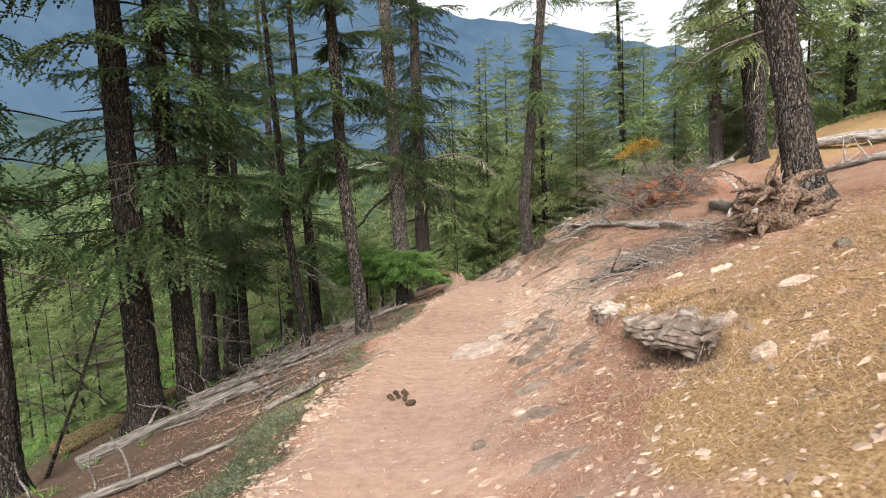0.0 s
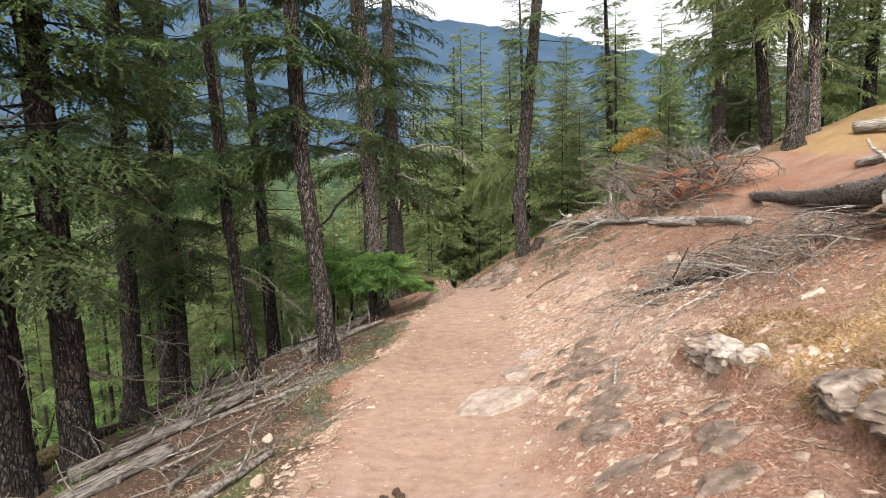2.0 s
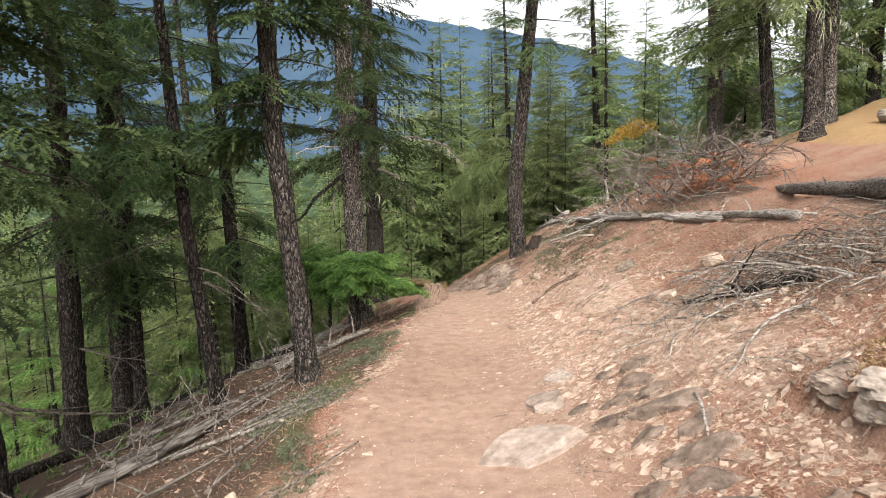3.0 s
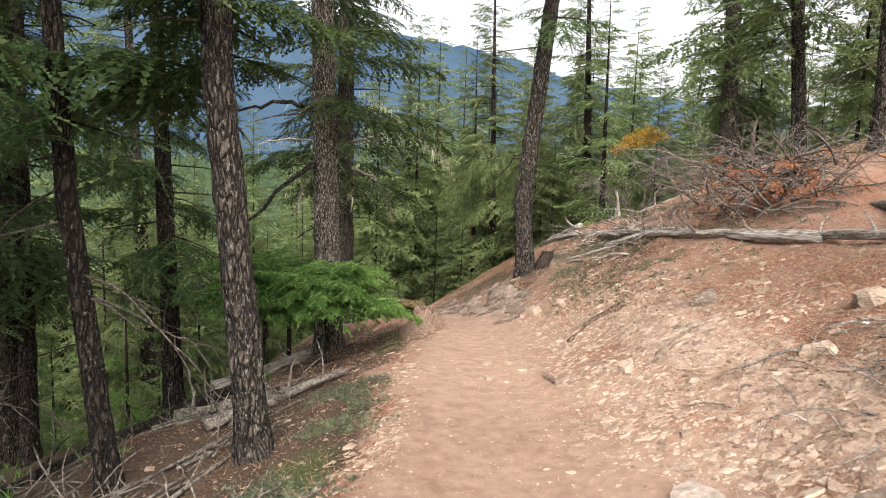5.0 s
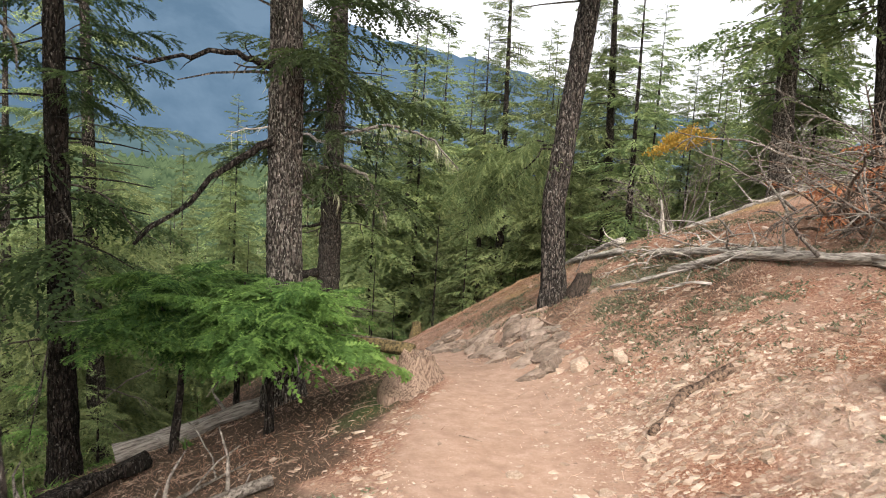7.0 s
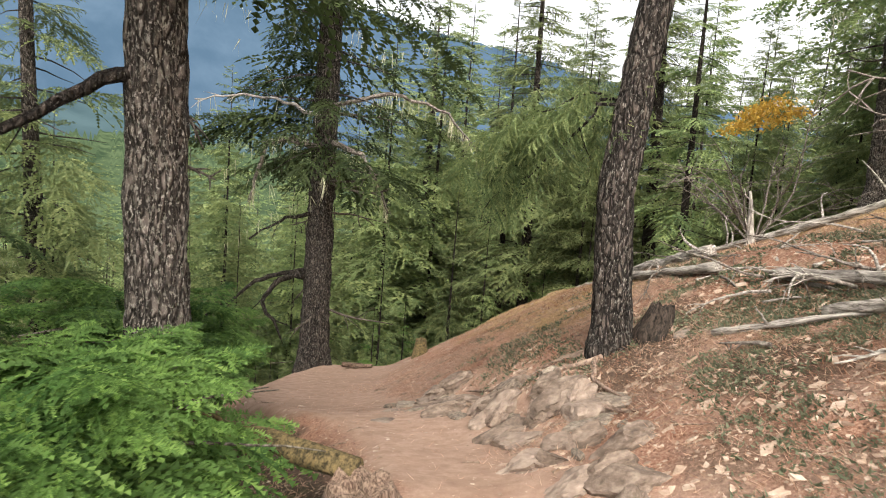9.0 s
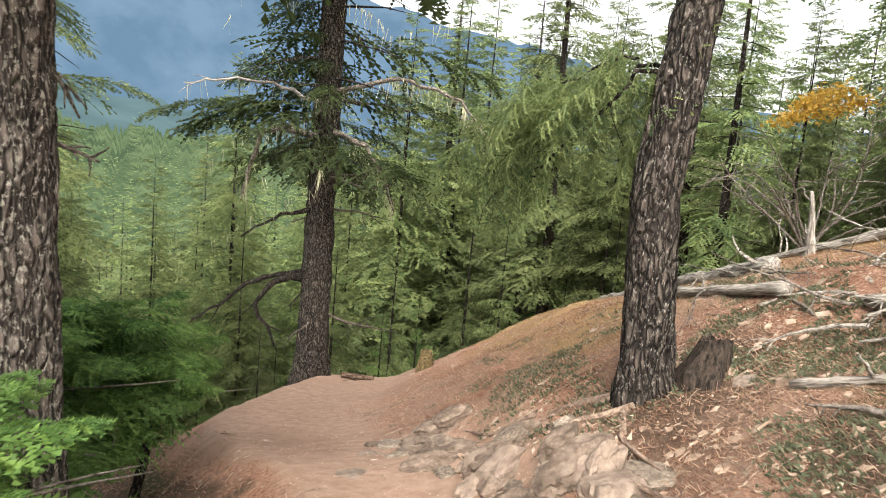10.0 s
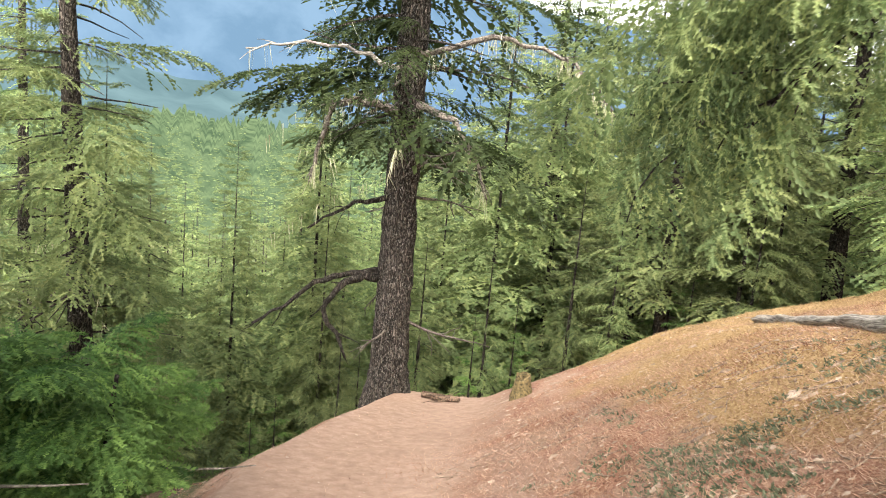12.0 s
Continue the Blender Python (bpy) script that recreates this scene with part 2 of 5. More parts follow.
def leaf_mat(name, deep, mid, tip, tint=0.0):
    m = bpy.data.materials.new(name)
    m.use_nodes = True
    t = m.node_tree
    b = t.nodes["Principled BSDF"]
    b.inputs["Roughness"].default_value = 0.6
    b.inputs["Specular IOR Level"].default_value = 0.25
    geo = t.nodes.new("ShaderNodeNewGeometry")
    info = t.nodes.new("ShaderNodeObjectInfo")
    big = noise_fac(t, coords(t), 0.9, 3)
    col = ramp(t, geo.outputs["Random Per Island"], [(0.0, deep), (0.55, mid), (1.0, tip)])
    col = mix(t, ramp(t, big, [(0.35, (0, 0, 0)), (0.7, (0.65, 0.65, 0.65))]), col, tip)
    hs = t.nodes.new("ShaderNodeHueSaturation")
    mr = node(t, "ShaderNodeMapRange", To_Min=0.68, To_Max=1.32)
    hue = node(t, "ShaderNodeMapRange", To_Min=0.5 - tint, To_Max=0.5 + tint * 1.5)
    t.links.new(info.outputs["Random"], hue.inputs["Value"])
    t.links.new(hue.outputs[0], hs.inputs["Hue"])
    t.links.new(info.outputs["Random"], mr.inputs["Value"])
    t.links.new(mr.outputs[0], hs.inputs["Value"])
    t.links.new(col, hs.inputs["Color"])
    t.links.new(hs.outputs[0], b.inputs["Base Color"])
    tr = t.nodes.new("ShaderNodeBsdfTranslucent")
    t.links.new(hs.outputs[0], tr.inputs["Color"])
    ms = t.nodes.new("ShaderNodeMixShader")
    ms.inputs[0].default_value = 0.56
    t.links.new(b.outputs[0], ms.inputs[1])
    t.links.new(tr.outputs[0], ms.inputs[2])
    t.links.new(ms.outputs[0], t.nodes["Material Output"].inputs["Surface"])
    return m


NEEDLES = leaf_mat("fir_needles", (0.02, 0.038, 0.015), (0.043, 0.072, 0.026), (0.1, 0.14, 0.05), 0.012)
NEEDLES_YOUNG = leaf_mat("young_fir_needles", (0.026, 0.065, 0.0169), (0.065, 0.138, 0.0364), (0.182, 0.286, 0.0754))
# lighter yellow-green fir needles, brightened to paint in sky light and haze
NEEDLES_LIT = leaf_mat("lit_fir_needles", (0.065, 0.1, 0.044), (0.135, 0.18, 0.076), (0.255, 0.295, 0.12), 0.012)
HERB = leaf_mat("ground_herbs", (0.055, 0.075, 0.042), (0.12, 0.14, 0.085), (0.23, 0.245, 0.16))
YELLOW = leaf_mat("autumn_leaves", (0.4, 0.2, 0.03), (0.62, 0.38, 0.05), (0.7, 0.5, 0.12))
STRAW = leaf_mat("dry_moss", (0.085, 0.0493, 0.0221), (0.23, 0.149, 0.0723), (0.391, 0.289, 0.17))


def stone_mat(name, a, c, d):
    m, t, b = material(name, 0.85, 0.25)
    info = t.nodes.new("ShaderNodeObjectInfo")
    geo = t.nodes.new("ShaderNodeNewGeometry")
    f = noise_fac(t, coords(t, (1, 1, 3)), 9, 5, 0.65)
    col = ramp(t, f, [(0.3, a), (0.5, c), (0.72, d)])
    tone = ramp(t, geo.outputs["Random Per Island"], [(0, (0.5, 0.44, 0.4)), (0.5, (0.95, 0.9, 0.86)), (1, (1.1, 1.08, 1.05))])
    col = mix(t, 1.0, col, tone, 'MULTIPLY')
    tone2 = ramp(t, info.outputs["Random"], [(0, (0.8, 0.78, 0.76)), (1, (1.1, 1.08, 1.06))])
    col = mix(t, 1.0, col, tone2, 'MULTIPLY')
    t.links.new(col, b.inputs["Base Color"])
    bump(t, b, f, 0.5, 0.012)
    return m


STONE = stone_mat("schist", (0.202, 0.154, 0.119), (0.343, 0.277, 0.229), (0.493, 0.431, 0.37))
CHIPS = stone_mat("schist_chips", (0.234, 0.16, 0.121), (0.413, 0.328, 0.269), (0.577, 0.507, 0.445))
SLAB = stone_mat("worn_schist", (0.136, 0.11, 0.0944), (0.224, 0.188, 0.166), (0.328, 0.288, 0.26))
STONE_GREY = stone_mat("grey_schist", (0.05, 0.042, 0.035), (0.15, 0.125, 0.105), (0.3, 0.265, 0.23))


def ground_mat():
    m, t, b = material("forest_floor", 0.95, 0.12)
    at = t.nodes.new("ShaderNodeAttribute")
    at.attribute_name = "cover"
    sep = t.nodes.new("ShaderNodeSeparateColor")
    t.links.new(at.outputs["Color"], sep.inputs[0])
    at2 = t.nodes.new("ShaderNodeAttribute")
    at2.attribute_name = "cover2"
    sep2 = t.nodes.new("ShaderNodeSeparateColor")
    t.links.new(at2.outputs["Color"], sep2.inputs[0])
    v = coords(t)
    fine = noise_fac(t, v, 48, 6, 0.75)
    mid = noise_fac(t, v, 9, 5, 0.65)
    big = noise_fac(t, v, 1.6, 4, 0.6)
    dirt = mix(t, ramp(t, mid, [(0.35, (0, 0, 0)), (0.65, (1, 1, 1))]), (0.25, 0.165, 0.124), (0.36, 0.257, 0.202))
    dirt = mix(t, ramp(t, fine, [(0.3, (0.5, 0.5, 0.5)), (0.6, (0, 0, 0))]), dirt, (0.23, 0.145, 0.1))
    duff = ramp(t, fine, [(0.32, (0.0507, 0.025, 0.0179)), (0.45, (0.207, 0.0998, 0.0647)), (0.57, (0.335, 0.191, 0.131)), (0.68, (0.484, 0.359, 0.281))])
    duff = mix(t, ramp(t, big, [(0.4, (0, 0, 0)), (0.65, (0.7, 0.7, 0.7))]), duff, mix(t, fine, (0.179, 0.113, 0.0858), (0.437, 0.328, 0.261)))
    moss = ramp(t, fine, [(0.32, (0.0792, 0.0446, 0.0216)), (0.46, (0.252, 0.158, 0.0756)), (0.63, (0.418, 0.302, 0.166))])
    # dark humus, also used to shade the hollow under the ledge
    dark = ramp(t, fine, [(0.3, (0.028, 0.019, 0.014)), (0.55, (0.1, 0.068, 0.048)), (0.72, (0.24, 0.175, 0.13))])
    pale = ramp(t, mid, [(0.3, (0.36, 0.26, 0.2)), (0.55, (0.58, 0.47, 0.39)), (0.75, (0.7, 0.62, 0.54))])
    green = ramp(t, fine, [(0.3, (0.03, 0.045, 0.018)), (0.7, (0.12, 0.15, 0.06))])

    def edge(o, w=0.22):
        s = t.nodes.new("ShaderNodeMath")
        s.operation = 'ADD'
        q = t.nodes.new("ShaderNodeMath")
        q.operation = 'MULTIPLY_ADD'
        q.inputs[1].default_value, q.inputs[2].default_value = 0.7, -0.35
        t.links.new(mid, q.inputs[0])
        t.links.new(o, s.inputs[0])
        t.links.new(q.outputs[0], s.inputs[1])
        return ramp(t, s.outputs[0], [(0.5 - w, (0, 0, 0)), (0.5 + w, (1, 1, 1))])

    col = mix(t, edge(sep.outputs[1]), duff, moss)
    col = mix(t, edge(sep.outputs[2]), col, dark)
    col = mix(t, edge(sep2.outputs[1]), col, green)
    col = mix(t, edge(sep2.outputs[0]), col, pale)
    col = mix(t, edge(sep.outputs[0], 0.4), col, dirt)
    stain = noise_fac(t, v, 0.55, 5, 0.65)
    col = mix(t, 1.0, col, ramp(t, stain, [(0.3, (0.74, 0.7, 0.68)), (0.5, (0.88, 0.86, 0.86)), (0.7, (0.98, 0.95, 0.93))]), 'MULTIPLY')
    t.links.new(col, b.inputs["Base Color"])
    bump(t, b, mix(t, edge(sep.outputs[0], 0.4), fine, mix(t, 0.18, (0.5, 0.5, 0.5), fine)), 0.9, 0.02)
    return m


GROUND = ground_mat()


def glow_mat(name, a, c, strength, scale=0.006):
    """Far hillside as a glowing backdrop; its haze is painted into the emission colour."""
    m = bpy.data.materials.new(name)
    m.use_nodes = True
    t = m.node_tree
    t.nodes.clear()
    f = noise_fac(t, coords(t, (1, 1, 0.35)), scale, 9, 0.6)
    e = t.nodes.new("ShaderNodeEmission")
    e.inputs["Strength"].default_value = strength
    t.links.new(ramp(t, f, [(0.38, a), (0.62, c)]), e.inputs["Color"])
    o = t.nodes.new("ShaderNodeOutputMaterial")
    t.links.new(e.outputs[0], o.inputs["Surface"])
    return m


HAZE_NEAR = glow_mat("haze_glow_slope", (0.046, 0.078, 0.09), (0.07, 0.112, 0.126), 0.9)
HAZE_FAR = glow_mat("haze_glow_mountain", (0.058, 0.102, 0.158), (0.082, 0.132, 0.195), 0.86)

HAZE_GREEN = glow_mat("haze_glow_forest", (0.03, 0.05, 0.028), (0.075, 0.105, 0.055), 1.0, 0.16)

# ---- ground ----


def stretched(a, b, step, far, grow=1.12):
    core = np.arange(a, b + step / 2, step)
    out, s, p = [], step, b
    while p < far[1]:
        s *= grow
        p += s
        out.append(p)
    low, s, p = [], step, a
    while p > far[0]:
        s *= grow
        p -= s
        low.append(p)
    return np.concatenate([low[::-1], core, out])


gx = stretched(-6.0, 6.5, 0.06, (-900, 900))
gy = stretched(0.5, 25.5, 0.065, (-300, 1500))
X, Y = np.meshgrid(gx, gy)
Z = land(X, Y)
nx, ny = len(gx), len(gy)
q = (np.arange(ny - 1)[:, None] * nx + np.arange(nx - 1)[None, :]).ravel()
gme = mesh("ground", np.stack([X, Y, Z], -1).reshape(-1, 3), np.stack([q, q + 1, q + nx + 1, q + nx], -1), GROUND, True)
D = X - trail_mid(Y)
H = trail_half(Y)
wob = 0.22 * vnoise(X * 1.3, Y * 1.3, 2.0) + 0.1 * vnoise(X * 4, Y * 4, 8.0)
trail = 1 - np.where(D > 0, sstep(H * 0.5, H + 0.95, D + wob * 2.4 * sstep(0.0, 0.7, D)), sstep(H * 0.8, H * 1.3, -D + wob * 0.6))
right = sstep(0.1, 0.5, D - H + wob)
mossy = right * np.clip(np.maximum(sstep(0.9, 1.8, D - H + wob * 2), 0.9 * sstep(0.5, 0.8, D - H + wob) * (Y < 3.9)) * (1 - sstep(5.8, 7.4, Y + wob * 3)) + sstep(17.6, 19.6, Y + wob * 2 + 0.45 * (D - H)) * sstep(0.8, 2.0, D - H + wob * 2) * 0.85 + sstep(5.0, 6.5, D + wob) * (vnoise(X * 0.5, Y * 0.5, 4.4) > -0.1) * 0.7, 0, 1)
left = sstep(0.3, 1.0, -D - H + wob)
# the last term paints in the shade of the hollow under the ledge
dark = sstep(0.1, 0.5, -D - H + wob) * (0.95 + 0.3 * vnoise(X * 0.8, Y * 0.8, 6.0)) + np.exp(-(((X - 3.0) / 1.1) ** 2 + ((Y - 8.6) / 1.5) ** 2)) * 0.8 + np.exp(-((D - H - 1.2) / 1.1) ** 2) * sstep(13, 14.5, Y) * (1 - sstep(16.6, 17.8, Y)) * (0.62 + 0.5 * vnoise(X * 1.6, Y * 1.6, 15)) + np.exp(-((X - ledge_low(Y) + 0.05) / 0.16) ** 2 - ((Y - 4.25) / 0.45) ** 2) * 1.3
scree = np.exp(-((D - H - 0.55 - 0.4 * right) / 0.6) ** 2) * sstep(5.5, 8, Y) * (1 - sstep(11.5, 13.5, Y)) * 0.5 + np.exp(-((D + H + 0.05) / 0.16) ** 2) * (1 - sstep(11, 14, Y)) * 0.35
herb = np.exp(-((D + H + 0.55) / 0.3) ** 2) * (0.4 + 0.5 * vnoise(X, Y, 1)) + np.exp(-(((X - 3.1) / 1.2) ** 2 + ((Y - 15.6) / 1.6) ** 2)) * 0.35
herb = herb + left * sstep(3, 7, -D) * 0.6
close = 1 - sstep(16, 26, np.hypot(X - 1, Y - 13))
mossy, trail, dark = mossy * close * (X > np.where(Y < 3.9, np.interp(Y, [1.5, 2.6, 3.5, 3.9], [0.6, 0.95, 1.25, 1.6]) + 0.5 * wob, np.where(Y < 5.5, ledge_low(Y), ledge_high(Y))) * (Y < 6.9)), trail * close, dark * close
herb = np.maximum(herb, 1 - close)
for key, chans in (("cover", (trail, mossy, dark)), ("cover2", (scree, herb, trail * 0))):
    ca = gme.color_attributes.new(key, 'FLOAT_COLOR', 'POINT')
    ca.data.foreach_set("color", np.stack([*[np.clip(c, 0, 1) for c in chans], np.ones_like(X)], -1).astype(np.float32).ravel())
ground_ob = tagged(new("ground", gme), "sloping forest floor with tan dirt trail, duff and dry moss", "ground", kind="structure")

# ---- far mountains ----


def mountain(label, dist, crest, base, mat, a0, a1, seed, n=220, jag=0.0, foot=0.55):
    """A ridge round the horizon from bearing a0 to a1 (degrees from ahead, to the right)."""
    k = 14
    A = np.radians(np.linspace(a0, a1, n))
    C = np.array([crest(math.degrees(a)) for a in A])
    C = C + dist * (0.006 * vnoise(A * 30, seed) + 0.003 * vnoise(A * 110, seed + 3)) + jag * (vnoise(A * 420, seed + 9) + 0.6 * vnoise(A * 900, seed + 5))
    s = np.linspace(0, 1, k)[:, None]
    r = dist * (foot + (1 - foot) * s)
    z = base + (C[None, :] - base) * s ** 0.9 + dist * 0.012 * vnoise(A[None, :] * 14, s * 5, seed) * s * (1 - s) * 4
    V = np.stack([r * np.sin(A)[None, :], r * np.cos(A)[None, :], z], -1).reshape(-1, 3)
    i = (np.arange(k - 1)[:, None] * n + np.arange(n - 1)[None, :]).ravel()
    me = mesh("mountain", V, np.stack([i, i + 1, i + n + 1, i + n], -1), mat, True)
    return tagged(new("mountain", me), label, "mountain", kind="structure")


def crest_far(a):
    return 2600 * np.interp(a, [-95, -60, -30, -12, 0, 8, 14, 22, 40, 80], [0.42, 0.4, 0.34, 0.26, 0.215, 0.19, 0.165, 0.13, 0.08, 0.05])


def crest_near(a):
    return 1500 * np.interp(a, [-95, -50, -20, 0, 15, 40, 80], [0.12, 0.1, 0.05, 0.0, -0.03, -0.03, -0.03])


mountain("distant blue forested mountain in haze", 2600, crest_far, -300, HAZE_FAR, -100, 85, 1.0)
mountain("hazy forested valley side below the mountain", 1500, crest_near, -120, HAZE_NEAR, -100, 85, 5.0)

# self-lit green hill, added to cover the bare ground below the horizon
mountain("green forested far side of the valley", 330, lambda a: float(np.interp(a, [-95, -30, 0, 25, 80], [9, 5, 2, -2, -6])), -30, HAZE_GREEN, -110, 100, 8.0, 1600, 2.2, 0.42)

# ---- firs ----


def frond(V, F, rng, base, axis, length, needle, segs, sag=0.3):
    """One needled twig: a serrated blade, needles raked forward on both sides of the twig."""
    d = np.asarray(axis, float) / np.linalg.norm(axis)
    up = np.array([rng.normal(0, 0.32), rng.normal(0, 0.32), 1.0])
    w = np.cross(up, d)
    w /= np.linalg.norm(w) + 1e-9
    n0 = sum(len(v) for v in V)
    u = np.linspace(0, 1, segs + 1)
    A = np.asarray(base) + d * length * u[:, None] + np.array([0, 0, -sag * length]) * (u * u)[:, None]
    m = (u[:-1] + u[1:]) / 2
    M = (A[:-1] + A[1:]) / 2
    k = needle * (1.05 - 0.45 * m) * rng.uniform(0.75, 1.2, segs)
    lift = np.array([0, 0, 0.3])
    L = M + k[:, None] * (w + 0.75 * d + lift + rng.normal(0, 0.16, (segs, 3)))
    R = M + k[:, None] * (-w + 0.75 * d + lift + rng.normal(0, 0.16, (segs, 3)))
    V.append(np.concatenate([A, L, R]))
    i = np.arange(segs)
    F.append(np.concatenate([np.stack([i, i + 1, segs + 1 + i], -1), np.stack([i + 1, i, 2 * segs + 1 + i], -1)]) + n0)


def bough_shape(rng, needle, twigs, segs, subs=0, subsegs=3, droop=0.25):
    """One unit-long bough along +x: drooping side twigs, each clad in needles."""
    V, F = [], []
    for i in range(twigs):
        s = 0.1 + 0.88 * (i + rng.random()) / twigs
        base = np.array([s, 0, -droop * s * s])
        side = 1 if i % 2 else -1
        tl = (0.4 * (1 - s) + 0.1) * rng.uniform(0.65, 1.2)
        ang = rng.uniform(0.55, 1.15) * side
        td = np.array([math.cos(ang), math.sin(ang), rng.uniform(-0.5, 0.12)])
        td /= np.linalg.norm(td)
        frond(V, F, rng, base, td, tl, needle, segs)
        for k in range(subs):
            u = (k + 0.4 + 0.4 * rng.random()) / (subs + 0.4)
            q = base + td * tl * u + np.array([0, 0, -0.3 * tl * u * u])
            e = rng.uniform(0.6, 1.0) * (1 if k % 2 else -1)
            sd = np.array([td[0] * math.cos(e) - td[1] * math.sin(e), td[0] * math.sin(e) + td[1] * math.cos(e), td[2] + rng.uniform(-0.35, 0.1)])
            frond(V, F, rng, q, sd, tl * rng.uniform(0.3, 0.5) * (1.15 - 0.5 * u), needle * 0.9, subsegs)
    frond(V, F, rng, (0.8, 0, -droop * 0.64), (1, 0, -2 * droop * 0.8), 0.22, needle, segs)
    return np.concatenate(V), np.concatenate(F)


rb = np.random.default_rng(11)
BOUGHS_NEAR = [bough_shape(rb, 0.022, 30, 9, 2, 5) for _ in range(6)]
BOUGHS_MID = [bough_shape(rb, 0.036, 24, 6, 1, 3) for _ in range(5)]
BOUGHS_COARSE = [bough_shape(rb, 0.085, 11, 3) for _ in range(5)]
BOUGHS_FAR = [bough_shape(rb, 0.06, 16, 4) for _ in range(5)]
BOUGHS_FINE = [bough_shape(rb, 0.032, 24, 6, 1, 4) for _ in range(6)]
BOUGHS_DIST = [bough_shape(rb, 0.13, 8, 2) for _ in range(5)]
BOUGHS_BUSH = [bough_shape(rb, 0.027, 40, 8, 4, 5, 0.2) for _ in range(6)]


def place_bough(batch, shape, at, yaw, pitch, size, roll=0.0):
    V, F = shape
    m = np.array((Matrix.Rotation(yaw, 3, 'Z') @ Matrix.Rotation(-pitch, 3, 'Y') @ Matrix.Rotation(roll, 3, 'X')))
    batch.add((V * size) @ m.T + np.asarray(at), F)


def crown_mesh(rng, name, shapes, axis, z0, z1, reach, count, mat, sparse_low=0.0, top=0.1, far_up=False):
    """Boughs round a stem; axis(z) gives the stem's middle."""
    b = Batch()
    for i in range(count):
        u = (i // 5 * 5 + 2.5 + rng.normal(0, 0.7)) / count
        u = min(max(u, 0.0), 1.0)
        if rng.random() < sparse_low * (1 - u) or (far_up and z0 + (z1 - z0) * u > 8 and i % 2):
            continue
        z = z0 + (z1 - z0) * u
        size = reach * (1 - u * (1 - top)) ** 0.85 * (rng.uniform(0.65, 1.15) if i % 3 else rng.uniform(0.3, 0.6))
        kit = BOUGHS_COARSE if far_up and z > 7.5 else shapes
        place_bough(b, kit[rng.integers(len(kit))], axis(z), rng.uniform(0, 2 * math.pi), rng.uniform(-0.3, 0.15) + 0.5 * u, size, rng.uniform(-0.25, 0.25))
    return b.mesh(name, mat)


def dead_branch_mesh(rng, start, yaw, length, radius, mat, rise=0.0, sag=0.03, twigs=5, into=None):
    b = Batch()
    P = crooked(rng, start, (math.cos(yaw), math.sin(yaw), rise), length, 9, 0.11, sag)
    add_tube(b, P, np.linspace(radius, radius * 0.25, 9), 6)
    for _ in range(twigs):
        i = rng.integers(3, 8)
        d = P[i] - P[i - 1]
        q = crooked(rng, P[i], d / np.linalg.norm(d) + rng.normal(0, 0.6, 3) + (0, 0, -0.25), length * rng.uniform(0.15, 0.4), 5, 0.2, sag * 2)
        add_tube(b if into is None else into, q, np.linspace(radius * 0.4, radius * 0.12, 5), 4)
    return b.mesh("dead_branch", mat, True)


def lichen_mesh(rng, points, count, length):
    """Hanging strands of beard lichen under a branch."""
    b = Batch()
    P = np.asarray(points)
    for _ in range(count):
        i = rng.integers(len(P) - 1)
        p = P[i] + (P[i + 1] - P[i]) * rng.random()
        L = length * rng.uniform(0.3, 1)
        w = rng.uniform(0.003, 0.008)
        a = rng.uniform(0, math.pi)
        s = np.array([math.cos(a) * w, math.sin(a) * w, 0])
        j = rng.normal(0, 0.03, 3)
        b.add([p - s, p + s, p + j + (0, 0, -L * 0.5) + s * 0.8, p + j * 2 + (0, 0, -L)], [(0, 1, 2), (0, 2, 3)])
    return b.mesh("lichen", LICHEN)


